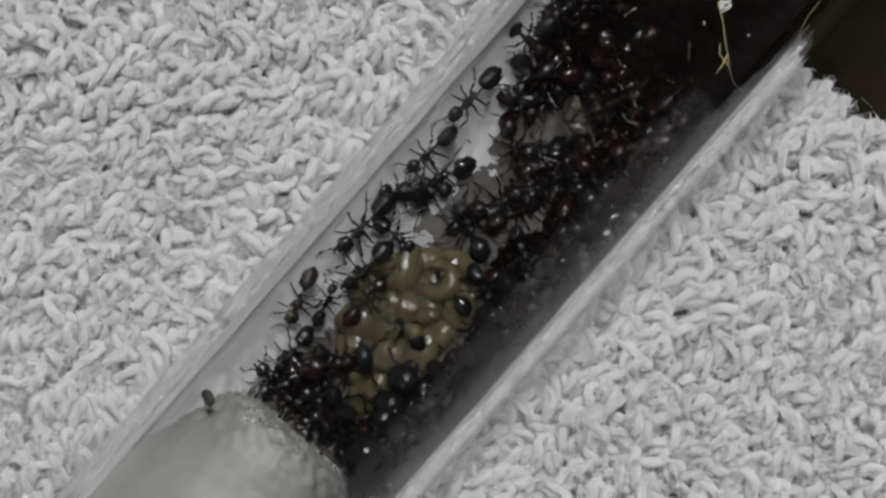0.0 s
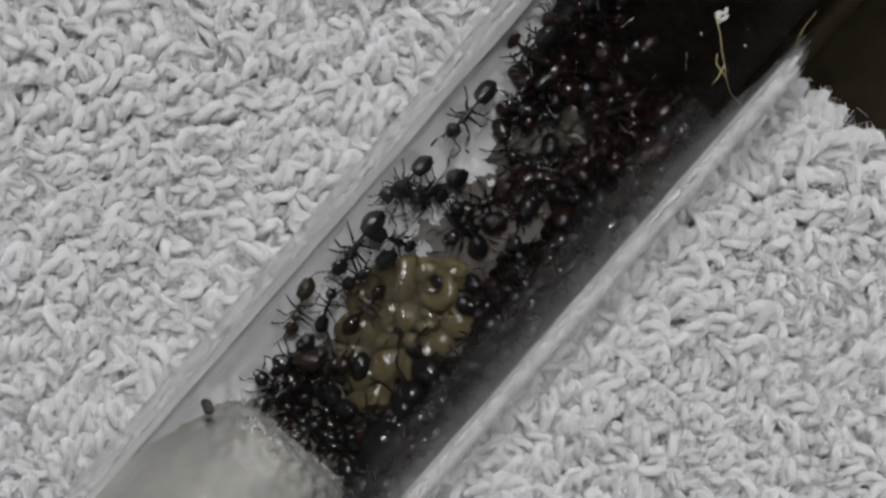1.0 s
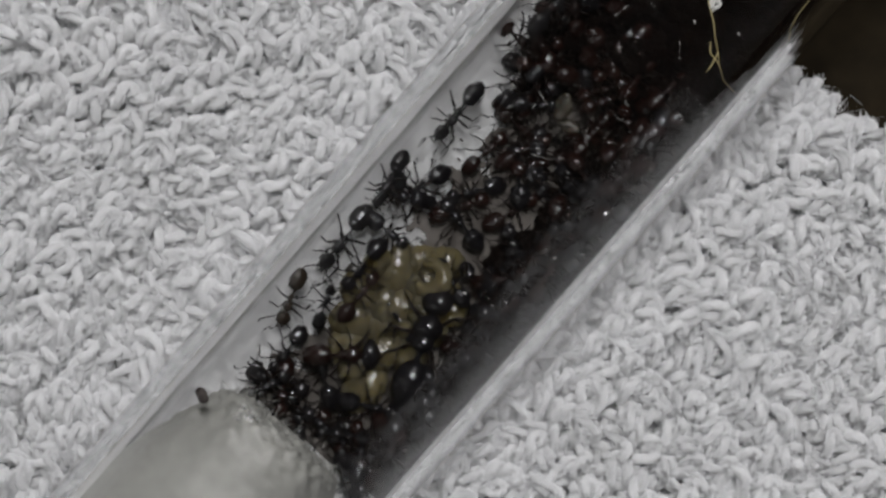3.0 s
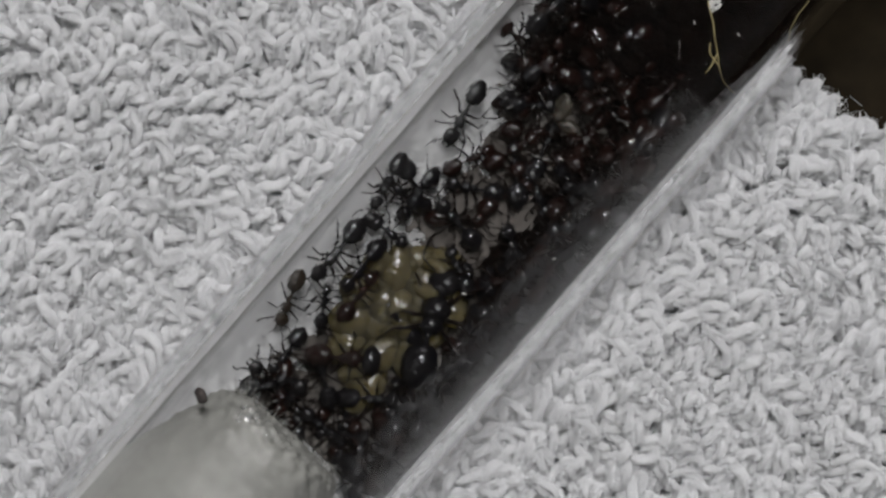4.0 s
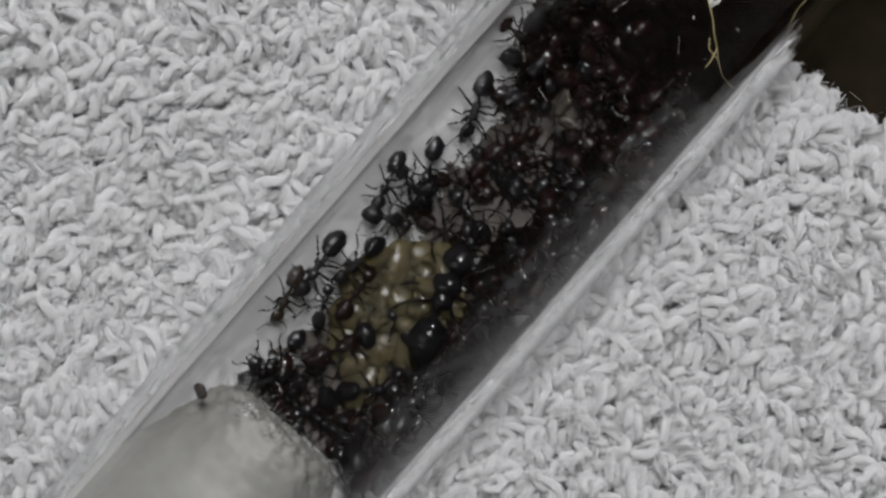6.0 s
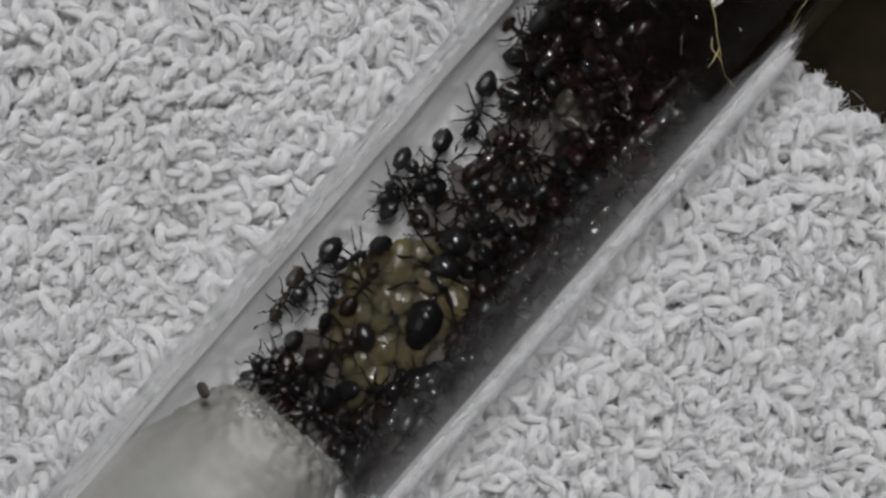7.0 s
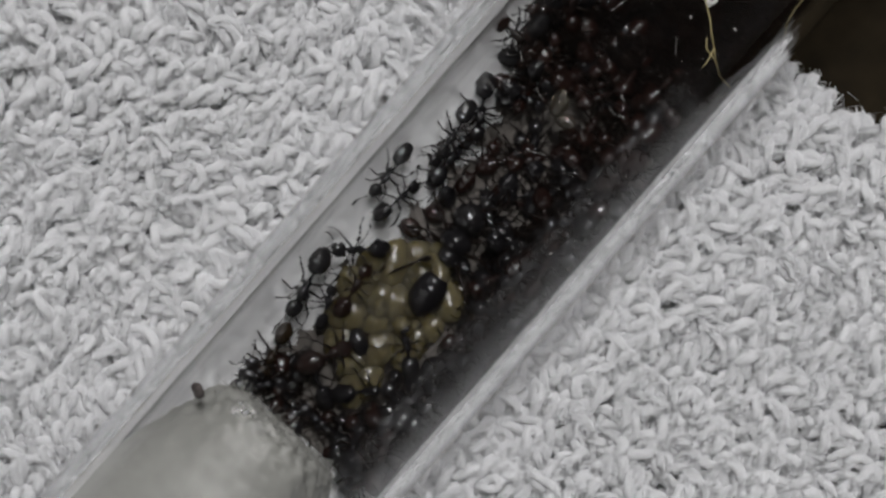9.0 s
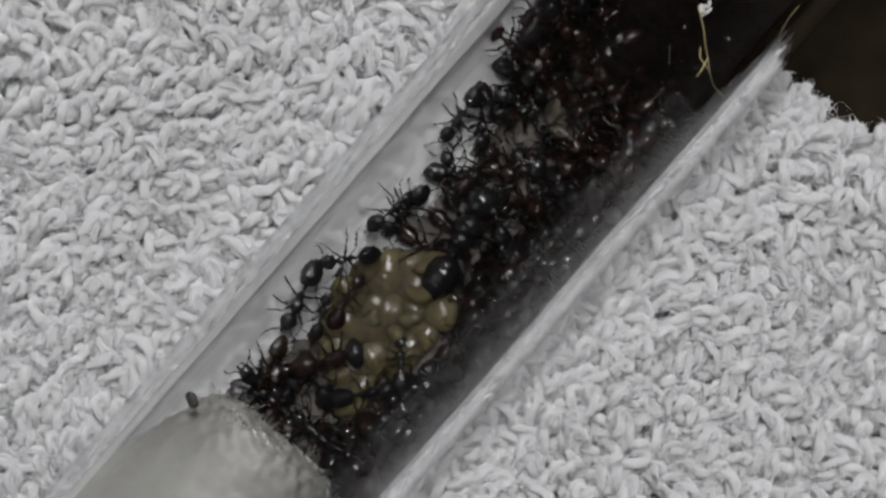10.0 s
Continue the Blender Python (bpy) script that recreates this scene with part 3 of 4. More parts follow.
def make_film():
    """Moisture fog on the inner glass; refracted light on the flank is painted in."""
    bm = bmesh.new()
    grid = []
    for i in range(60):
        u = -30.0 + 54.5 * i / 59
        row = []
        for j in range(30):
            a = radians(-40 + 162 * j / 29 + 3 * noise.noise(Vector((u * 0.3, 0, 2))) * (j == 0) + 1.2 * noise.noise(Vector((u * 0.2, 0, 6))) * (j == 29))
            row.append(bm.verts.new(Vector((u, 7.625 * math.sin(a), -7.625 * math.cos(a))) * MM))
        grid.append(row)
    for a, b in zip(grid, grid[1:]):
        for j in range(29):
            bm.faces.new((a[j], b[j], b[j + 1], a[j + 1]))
    ob = tagged(new("moisture_film", finish(bm, "moisture_film", LIT_FOG)), "thin greyish fog of moisture with refracted light painted in, on the tube's inner glass", "moisture", kind="stuff")
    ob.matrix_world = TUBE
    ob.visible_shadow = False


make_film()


def on_floor(u, theta, lift, heading=0.0, lean=1.0, tip=0.0):
    """A pose on the tube's inner wall: theta is the angle round the axis from the lowest line, lift the height above the glass."""
    r = R_IN - lift
    a = radians(theta)
    return TUBE @ Matrix.Translation(Vector((u, r * math.sin(a), -r * math.cos(a))) * MM) @ Matrix.Rotation(a * lean, 4, "X") \
        @ Matrix.Rotation(radians(heading), 4, "Z") @ Matrix.Rotation(radians(tip), 4, "Y")


def larva_mesh(length, girth, curl, seed):
    bm = bmesh.new()
    n = 25
    path, radii = [], []
    for i in range(n):
        s = i / (n - 1)
        a = (s - 0.5) * curl
        rr = length / max(curl, 0.05)
        path.append((rr * math.sin(a), rr * (1 - math.cos(a)), 0.1 * math.sin(3 * s)))
        r = girth * (math.sin(math.pi * (0.03 + 0.94 * s)) ** 0.45) * (1.1 - 0.3 * s)
        r *= 1 + 0.025 * math.sin(i * 2.1 + seed)
        radii.append((r, r * (1.0 if seed > 2 else 0.62)))
    rings(bm, path, radii, 16)
    return finish(bm, "larva", BROOD)


def make_brood():
    shapes = [larva_mesh(4.2, 1.45, 1.1, 0), larva_mesh(3.4, 1.5, 0.6, 1), larva_mesh(2.6, 1.2, 0.8, 2), larva_mesh(1.3, 0.62, 0.4, 3), larva_mesh(4.6, 0.62, 5.0, 4)]
    labels = ("plump pale yellow curled ant larva among the workers", "plump pale yellow ant larva among the workers",
              "small pale yellow curled larva in the brood pile", "small pale yellow egg-shaped larva in the brood pile", "large pale yellow larva curled into a ring")
    rng = random.Random(21)
    spots = [(-1.5, -13, 4, 20, 2.05), (-4.6, -3, 1, 310, 0.75), (-3.2, 12, 0, 20, 0.4), (-7.6, -10, 1, 340, 0.6), (-7.0, 10, 0, 300, 0.55), (-2.4, -20, 1, 60, 0.4),
             (-5.6, 20, 1, 80, 0.4), (-9.8, -16, 0, 10, 0.4), (-6.0, -22, 0, 200, 0.4), (-0.6, -4, 2, 120, 0.5), (-3.6, -10, 2, 60, 0.8), (-5.2, 6, 2, 190, 0.8), (-1.4, 6, 2, 330, 0.4),
             (-9.4, -6, 2, 160, 0.7), (-3.4, 22, 2, 300, 0.3), (-4.2, -24, 2, 10, 0.4), (-6.4, 1, 1, 120, 0.6), (-2.6, -4, 1, 200, 0.5), (-8.6, 6, 1, 30, 0.5)]
    for u, theta, kind, heading, lift in spots:
        ob = tagged(new("larva", shapes[kind]), labels[kind], "ant larva", "brood pile")
        ob.matrix_world = on_floor(u, theta, lift + (0.0 if kind == 4 else 0.33), heading)
    for k in range(9):
        ob = tagged(new("larva", shapes[3]), labels[3], "ant larva", "brood pile")
        ob.matrix_world = on_floor(rng.uniform(-6.5, -2.0), rng.uniform(-16, 10), rng.uniform(1.15, 1.5), rng.uniform(0, 360))


make_brood()


# ---- ants ----
LEGS = {"front": ((0.45, 0.20, -0.2), (1.05, 1.0, 0.36), (1.55, 1.65, -0.3), (2.2, 1.95, -0.6)),
        "middle": ((0.12, 0.22, -0.22), (0.28, 1.22, 0.42), (0.0, 2.05, -0.3), (-0.2, 2.65, -0.6)),
        "hind": ((-0.2, 0.20, -0.22), (-0.8, 1.15, 0.46), (-1.6, 1.95, -0.3), (-2.3, 2.25, -0.6))}


def make_ant(name, cuticle, seed, label, category, bulk=0.86, brow=0.9):
    """An ant about 4 mm long, head towards +x, its middle at the origin."""
    rng = random.Random(seed)
    root = tagged(new(name), label, category)
    w = 1.16
    bm = bmesh.new()
    xs = [-0.92, -1.0, -1.12, -1.28, -1.3, -1.5, -1.7, -1.72, -1.92, -2.1, -2.12, -2.28, -2.42, -2.54, -2.6]
    rs = [0.12, 0.32, 0.46, 0.57, 0.55, 0.62, 0.645, 0.625, 0.62, 0.575, 0.555, 0.47, 0.36, 0.22, 0.06]
    rings(bm, [(-0.92 + (x + 0.92) * 1.08, 0, 0.02 - 0.03 * i / 14) for i, x in enumerate(xs)], [(r * 1.12, r * 1.04) for r in rs], 16)
    part("gaster", finish(bm, "gaster", cuticle), root, "glossy banded abdomen")
    bm = bmesh.new()
    rings(bm, [(-0.50, 0, -0.06), (-0.58, 0, 0.02), (-0.65, 0, 0.13), (-0.71, 0, 0.02), (-0.77, 0, -0.03), (-0.84, 0, 0.07), (-0.90, 0, 0.0), (-0.98, 0, -0.02)],
          [0.08, 0.11, 0.13, 0.10, 0.09, 0.14, 0.12, 0.08], 8)
    part("waist", finish(bm, "waist", cuticle), root)
    bm = bmesh.new()
    rings(bm, [(-0.56, 0, -0.08), (-0.5, 0, -0.04), (-0.34, 0, 0.0), (-0.12, 0, 0.0), (0.02, 0, -0.02), (0.14, 0, 0.04), (0.36, 0, 0.1), (0.58, 0, 0.08), (0.76, 0, 0.0), (0.92, 0, -0.02)],
          [(a * w * bulk, b * w * (0.4 + 0.6 * bulk)) for a, b in ((0.06, 0.06), (0.18, 0.17), (0.25, 0.27), (0.25, 0.26), (0.23, 0.23), (0.31, 0.30), (0.37, 0.34), (0.33, 0.30), (0.19, 0.18), (0.10, 0.10))], 10)
    part("thorax", finish(bm, "thorax", cuticle), root)
    bm = bmesh.new()
    rings(bm, [(0.90, 0, 0.0), (0.97, 0, 0.0), (1.10, 0, 0.02), (1.30, 0, 0.02), (1.52, 0, 0.0), (1.74, 0, -0.04), (1.90, 0, -0.08), (1.98, 0, -0.1)],
          [(a * w * brow, b * w * brow) for a, b in ((0.12, 0.10), (0.32, 0.22), (0.47, 0.33), (0.54, 0.39), (0.53, 0.38), (0.45, 0.31), (0.30, 0.20), (0.12, 0.08))], 12)
    for y in (-0.5, 0.5):
        blob(bm, (1.52, y * w * brow, 0.08), (0.09, 0.05, 0.08), 6, 5)
    head = part("head", finish(bm, "head", cuticle), root, "broad rounded head")
    for y in (-1, 1):
        bm = bmesh.new()
        rings(bm, [(1.90, 0.22 * y, -0.12), (2.06, 0.23 * y, -0.14), (2.18, 0.14 * y, -0.16), (2.22, 0.03 * y, -0.16)], [0.08, 0.07, 0.05, 0.02], 5)
        part("mandible", finish(bm, "mandible", cuticle), head)
    for y in (-1, 1):
        bm = bmesh.new()
        o = Vector((1.80, 0.24 * y, 0.12))
        j = [rng.uniform(-0.18, 0.18) for _ in range(4)]
        pts = [o, Vector((2.05 + j[0], 0.60 * y, 0.30)), Vector((2.25 + j[1], 0.98 * y, 0.34)), Vector((2.55 + j[1], 1.08 * y + j[2], 0.16)),
               Vector((2.95 + j[3], 1.0 * y + j[2], -0.1)), Vector((3.15 + j[3], 0.9 * y + j[2], -0.25))]
        rings(bm, [p - o for p in pts], [0.045, 0.042, 0.044, 0.048, 0.052, 0.03], 6)
        part("antenna", finish(bm, "antenna", LIMB), root, "", pose(*(o * MM)))
    for chain in LEGS.values():
        for y in (-1, 1):
            bm = bmesh.new()
            pts = [Vector((p[0], p[1] * y, p[2])) for p in chain]
            sway, tuck = rng.uniform(-0.3, 0.3), rng.uniform(0.82, 1.05)
            o = pts[0]
            rel = [Vector(((p - o).x * tuck + sway * (p - o).length * 0.5, (p - o).y * tuck, (p - o).z)) for p in pts]
            mid = rel[0].lerp(rel[1], 0.55) + Vector((0, 0, 0.04))
            shin = rel[1].lerp(rel[2], 0.5)
            rings(bm, [rel[0], mid, rel[1], shin, rel[2], rel[2].lerp(rel[3], 0.5), rel[3]], [0.085, 0.092, 0.052, 0.058, 0.034, 0.028, 0.02], 6)
            part("leg", finish(bm, "leg", LIMB), root, "", pose(*(o * MM)))
    return root


WORKER = "glossy black worker ant on the inner glass of the tube"
REDDISH = "dark reddish-brown worker ant on the inner glass of the tube"
KINDS = [make_ant("ant", BLACK, 1, WORKER, "ant"), make_ant("ant", BLACK, 2, WORKER, "ant"), make_ant("ant", BLACK, 3, WORKER, "ant"),
         make_ant("ant", BROWN, 4, REDDISH, "ant"), make_ant("ant", BROWN, 5, REDDISH, "ant"),
         make_ant("ant", OLIVE, 6, "olive-brown worker ant with a translucent abdomen on the glass", "ant")]
UNUSED = list(KINDS)


def place_ant(kind, scale, m):
    """The first ant of each kind is the pattern itself, the rest are copies."""
    if KINDS[kind] in UNUSED:
        UNUSED.remove(KINDS[kind])
        ob = KINDS[kind]
        ob.matrix_basis = m
    else:
        ob = copy_thing(KINDS[kind], m)
    ob.scale = (scale, scale, scale)
    return ob


ants = {}
CAST = {"climber": (0, 1.0), "hauler": (1, 0.93), "walker": (2, 0.9), "turner": (0, 0.9), "tender": (1, 0.8), "edge": (2, 1.1), "brown": (5, 0.89),
        "small": (0, 0.66), "nurse": (1, 0.9), "nurse2": (3, 0.85), "feeder": (1, 0.84), "porter": (1, 0.8), "plug": (0, 0.9),
        "plug2": (1, 0.9), "side": (2, 0.95), "side2": (0, 0.9), "mid1": (1, 0.9), "mid2": (3, 0.9), "mid3": (3, 0.9), "mid4": (4, 0.81),
        "mid5": (2, 0.9), "larva_ant": (0, 0.8), "mid6": (1, 0.85), "mid7": (4, 0.9), "mid8": (2, 0.9), "mid9": (3, 0.9), "mid10": (1, 0.9)}
for who, (kind, scale) in CAST.items():
    ants[who] = tagged(place_ant(kind, scale, TUBE), group="ants in the tube")
ants["soldier"] = make_ant("soldier_ant", BROWN, 14, "dark reddish-brown big-headed soldier ant on the brood", "ant", bulk=1.35, brow=1.55)
next(c for c in ants["soldier"].children if c.name.startswith("head")).data.materials[0] = BLACK
ants["soldier"].scale = (1.08, 1.08, 1.08)
tagged(ants["soldier"], group="ants in the tube")
ants["queen"] = make_ant("queen_ant", BLACK, 12, "large glossy black queen ant with a broad thorax", "ant", bulk=1.5, brow=1.0)
ants["queen"].scale = (1.75, 1.75, 1.75)

crowd = []


def make_crowd():
    """The packed ants of the far stretch, the near side and the plug's rim."""
    rng = random.Random(77)
    spots = []
    for k in range(54):
        u = rng.uniform(11.0, 17.5)
        spots.append((u, rng.uniform(-60, min(60, 20 + (u - 10.4) * 12)), rng.uniform(0.4, 2.0 if u > 12 else 1.2)))
    for k in range(16):
        spots.append((rng.uniform(17.0, 25.0), rng.uniform(15, 58), rng.uniform(0.8, 3.0)))
    for k in range(50):
        u = rng.uniform(-14.0, 12.0)
        spots.append((u, rng.uniform(-76, -38 if u < -3 else -47 if u < 3 else -54), rng.uniform(0.7, 1.5)))
    for k in range(10):
        spots.append((rng.uniform(-2.5, 3.5), rng.uniform(-52, -27), rng.uniform(0.6, 1.1)))
    for k in range(3):
        spots.append((rng.uniform(2.0, 9.0), rng.uniform(-30, 0), 0.6))
    for k in range(9):
        spots.append((rng.uniform(5.5, 10.5), rng.uniform(-56, -34), rng.uniform(0.6, 1.2)))
    for k in range(9):
        spots.append((-14.2 + rng.uniform(-0.4, 0.8), -36 + k * 7.6, rng.uniform(0.6, 1.2)))
    spots.append((-13.9, 27, 0.6))
    for u, theta, lift in spots:
        heading, kind, scale = rng.uniform(0, 360), rng.choice((3, 4, 3, 4, 0, 1) if u > 10 else (0, 1, 2, 3, 4, 0, 1, 2, 0)), rng.uniform(0.75, 1.0)
        tip = rng.uniform(-20, 20)
        m = on_floor(u, theta, lift, heading, 0.8, tip)
        ob = tagged(place_ant(kind, scale, m), group="ants in the tube")
        crowd.append((ob, u, theta, lift, heading, tip))


make_crowd()


# ---- small things on the glass ----
def make_rootlets():
    rng = random.Random(8)
    for pts, r, label in ((((21.7, -15, 7.25), (20.95, -24.4, 7.25), (20.4, -30, 7.2), (19.9, -36.5, 7.25), (19.45, -42, 7.22), (19.0, -51, 7.25), (19.1, -66, 7.25)), 0.042, "thin forked yellow root fibre on the inner glass"),
                          (((26.0, -49, 8.66), (24.9, -49.5, 8.66), (24.0, -52, 8.66), (23.4, -57.7, 8.66)), 0.017, "thin pale fibre stuck to the glass")):
        bm = bmesh.new()
        path = []
        for u, a, rr in pts:
            path.append((u, rr * math.sin(radians(a)), rr * math.cos(radians(a))))
        rings(bm, path, [r * (1 - 0.5 * i / len(path)) for i in range(len(path))], 6)
        if len(path) > 4:
            x, y, z = path[3]
            rings(bm, [(x, y, z), (x - 0.9, y - 0.2, z - 0.1), (x - 1.35, y - 0.2, z - 0.12)], [0.05, 0.04, 0.025], 5)
            rings(bm, [(x + 0.15, y + 0.75, z + 0.3), (x - 0.35, y + 0.35, z + 0.15), path[4], path[5]], [0.03, 0.045, 0.04, 0.03], 5)
        ob = tagged(new("root_fibre", finish(bm, "root_fibre", STRAW)), label, "root fibre")
        ob.matrix_world = TUBE
    bm = bmesh.new()
    for k in range(9):
        blob(bm, (rng.uniform(-0.4, 0.4), rng.uniform(-0.3, 0.3), rng.uniform(-0.1, 0.1)), (rng.uniform(0.15, 0.3), 0.12, 0.1), 7, 5)
    ob = tagged(new("lint_tuft", finish(bm, "lint_tuft", DUST)), "small white tuft of lint inside the tube", "lint")
    ob.matrix_world = TUBE @ pose(22.0 * MM, -2.3 * MM, 6.9 * MM)
    bm = bmesh.new()
    for k in range(7):
        blob(bm, (rng.uniform(-0.16, 0.16), rng.uniform(-0.12, 0.12), rng.uniform(-0.08, 0.08)), (0.36, 0.36, 0.24), 8, 6)
    ob = tagged(new("crumb", finish(bm, "crumb", CRUMB)), "small brown crumb stuck to the inner glass", "crumb")
    ob.matrix_world = TUBE @ pose(-16.2 * MM, 5.1 * MM, 5.25 * MM, -46, 0, 60)


make_rootlets()


def make_husks():
    """Empty pale husks and stray bristles among the refuse."""
    rng = random.Random(31)
    for u, v, z, size, turn in ((12.0, 0.4, -3.6, 0.95, 20), (11.3, -0.7, -3.9, 0.7, 110)):
        bm = bmesh.new()
        grid = []
        for i in range(9):
            a = i / 8
            grid.append([bm.verts.new(Vector(((a - 0.5) * 2.0 * size, (b / 6 - 0.5) * 1.3 * size * math.sin(math.pi * (0.12 + 0.8 * a)),
                                              size * (0.35 * math.sin(math.pi * b / 6) + 0.25 * noise.noise(Vector((a * 4, b * 0.7, turn)))))) * MM) for b in range(7)])
        for p, q in zip(grid, grid[1:]):
            for b in range(6):
                bm.faces.new((p[b], p[b + 1], q[b + 1], q[b]))
        skin = bmesh.ops.extrude_face_region(bm, geom=bm.faces[:])
        for w in skin["geom"]:
            if isinstance(w, bmesh.types.BMVert):
                w.co.z -= 0.05 * MM
        ob = tagged(new("husk", finish(bm, "husk", HUSK)), "dry pale tan husk lying among the nest refuse", "husk")
        ob.matrix_world = TUBE @ pose(u * MM, v * MM, z * MM, rng.uniform(-25, 25), rng.uniform(-25, 25), turn)
    g = np.random.default_rng(12)
    n = 18
    start = np.stack([g.uniform(8.5, 20, n), g.uniform(-4.5, 5.0, n), g.uniform(-3.6, -1.2, n)], 1)
    way = g.normal(0, 1, (n, 3)) * [1, 1, 0.45]
    way *= (g.uniform(0.25, 0.75, n) / np.linalg.norm(way, axis=1))[:, None]
    t = np.linspace(-1, 1, 4)
    f = start[:, None, :] + way[:, None, :] * t[None, :, None] + (g.normal(0, 0.06, (n, 3)))[:, None, :] * (t ** 2)[None, :, None]
    verts, quads = strands(f, np.full(f.shape[:2], 0.011), 4)
    ob = tagged(new("bristle", big_mesh("bristle", verts * MM, quads, DUST)), "fine pale bristles strewn over the dark refuse", "bristle", kind="stuff")
    ob.matrix_world = TUBE


make_husks()


# ---- movement ----
def along_tube(lift, rows):
    return [(t, on_floor(u, theta, lift, heading, 0.75)) for t, u, theta, heading in rows]


def fidget(ob, rng, reach):
    """Legs and feelers sway on their ant."""
    for limb in ob.children:
        if limb.name.startswith(("leg", "antenna")):
            rest, far = limb.matrix_basis.copy(), reach * (1.6 if limb.name.startswith("antenna") else 1.0)
            walk(limb, [(t, rest @ pose(0, 0, 0, rng.uniform(-far, far) * 0.4, 0, rng.uniform(-far, far))) for t in (0, 0.7, 1.5, 2.2, 3.0, 3.8, 4.5, 5.3, 6.0, 6.8, 7.6, 8.3, 9.1, 10)])


def motions():
    rng = random.Random(5)
    walk(ants["climber"], along_tube(0.62, ((0, 8.26, 56.5, 176), (0.5, 8.17, 56.1, 178), (1, 7.96, 54.6, 181), (1.5, 7.67, 53.5, 181), (2, 7.29, 51.8, 179), (2.5, 7.07, 51.8, 178), (4, 7.36, 45.9, 194), (4.5, 7.48, 42.8, 195), (5, 7.77, 42.9, 201), (5.5, 8.01, 40.7, 204), (7, 8.05, 39.2, 207), (7.5, 8.09, 39.2, 205), (8, 8.15, 38.4, 204), (8.5, 8.08, 36.2, 209), (9, 8.31, 34.0, 215), (9.5, 8.49, 31.5, 222), (10, 8.64, 30.8, 226))))
    walk(ants["hauler"], along_tube(0.58, ((0, 1.94, 35.1, -49), (0.5, 2.13, 37.4, -54), (1, 2.28, 39.6, -61), (1.5, 2.11, 39.8, -67), (2, 1.75, 38.7, -73), (2.5, 1.51, 36.0, -76), (4, 1.91, 36.1, -109), (4.5, 2.03, 36.9, -120), (5, 2.26, 38.3, -125), (5.5, 2.68, 36.1, -140), (7, 3.51, 37.2, -156), (7.5, 3.95, 38.5, -161), (8, 4.33, 37.8, -162), (8.5, 4.73, 37.7, -163), (9, 6.08, 38.3, -168), (9.5, 6.78, 41.9, -169), (10, 7.84, 43.8, -174))))
    walk(ants["walker"], along_tube(0.56, ((0, 3.85, 52.3, 171), (0.5, 3.06, 56.5, 169), (1, 1.94, 56.4, 170), (1.5, 1.72, 59.2, 177), (2, 1.39, 60.5, 187), (2.5, 1.09, 57.2, 197), (4, 0.80, 55.5, 195), (4.5, 0.66, 55.4, 193), (5, 0.47, 55.3, 201), (5.5, 0.55, 53.3, 202), (7, 0.91, 52.2, 201), (7.5, 1.11, 52.0, 203), (8, 1.08, 52.6, 196), (8.5, 1.11, 53.9, 190), (9, 1.30, 55.6, 186), (9.5, 1.53, 52.9, 192), (10, 0.75, 29.5, 179))))
    walk(ants["turner"], along_tube(0.56, ((0, 3.37, 33.5, 153), (0.5, 3.42, 34.5, 154), (1, 2.99, 35.2, 154), (1.5, 2.84, 34.9, 155), (2, 2.67, 36.2, 155), (2.5, 2.42, 36.7, 155), (4, 1.43, 32.7, 185), (4.5, 1.47, 30.3, 199), (5, 1.55, 28.1, 212), (5.5, 0.68, 28.0, 193), (7, 1.26, 35.9, 137), (7.5, 2.26, 39.1, 103), (8, 3.21, 39.6, 77), (8.5, 3.86, 36.8, 45), (9, 4.90, 28.6, 3), (9.5, 5.12, 21.3, -32), (10, 5.00, 19.8, -59))))
    walk(ants["tender"], along_tube(1.00, ((0, -1.53, 31.8, -88), (0.5, -1.39, 33.2, -80), (1, -1.25, 34.6, -72), (1.5, -1.26, 34.8, -76), (2, -1.38, 34.4, -86), (2.5, -1.42, 32.1, -88), (4, -1.37, 32.9, -86), (4.5, -1.38, 33.5, -85), (5, -1.37, 33.1, -84), (5.5, -1.46, 32.8, -89), (7, 0.79, 40.3, -8), (7.5, 0.81, 39.5, -11), (8, 0.70, 39.2, -10), (8.5, 0.56, 39.7, -11), (9, 0.64, 39.3, -10), (9.5, 0.74, 38.5, -9), (10, 0.53, 38.4, -12))))
    walk(ants["edge"], along_tube(0.68, ((0, -2.51, 54.1, 176), (0.5, -2.79, 53.6, 182), (1, -3.32, 51.9, 185), (1.5, -3.65, 53.2, 180), (2, -3.70, 52.9, 183), (2.5, -3.68, 53.9, 184), (4, -4.72, 50.5, 181), (4.5, -5.15, 51.2, 183), (5, -5.32, 50.2, 186), (5.5, -5.89, 50.4, 187), (7, -7.00, 50.7, 188), (7.5, -7.26, 49.4, 193), (8, -7.35, 48.7, 195), (8.5, -7.44, 46.9, 195), (9, -7.69, 46.0, 196), (9.5, -7.88, 44.9, 199), (10, -7.88, 44.7, 199))))
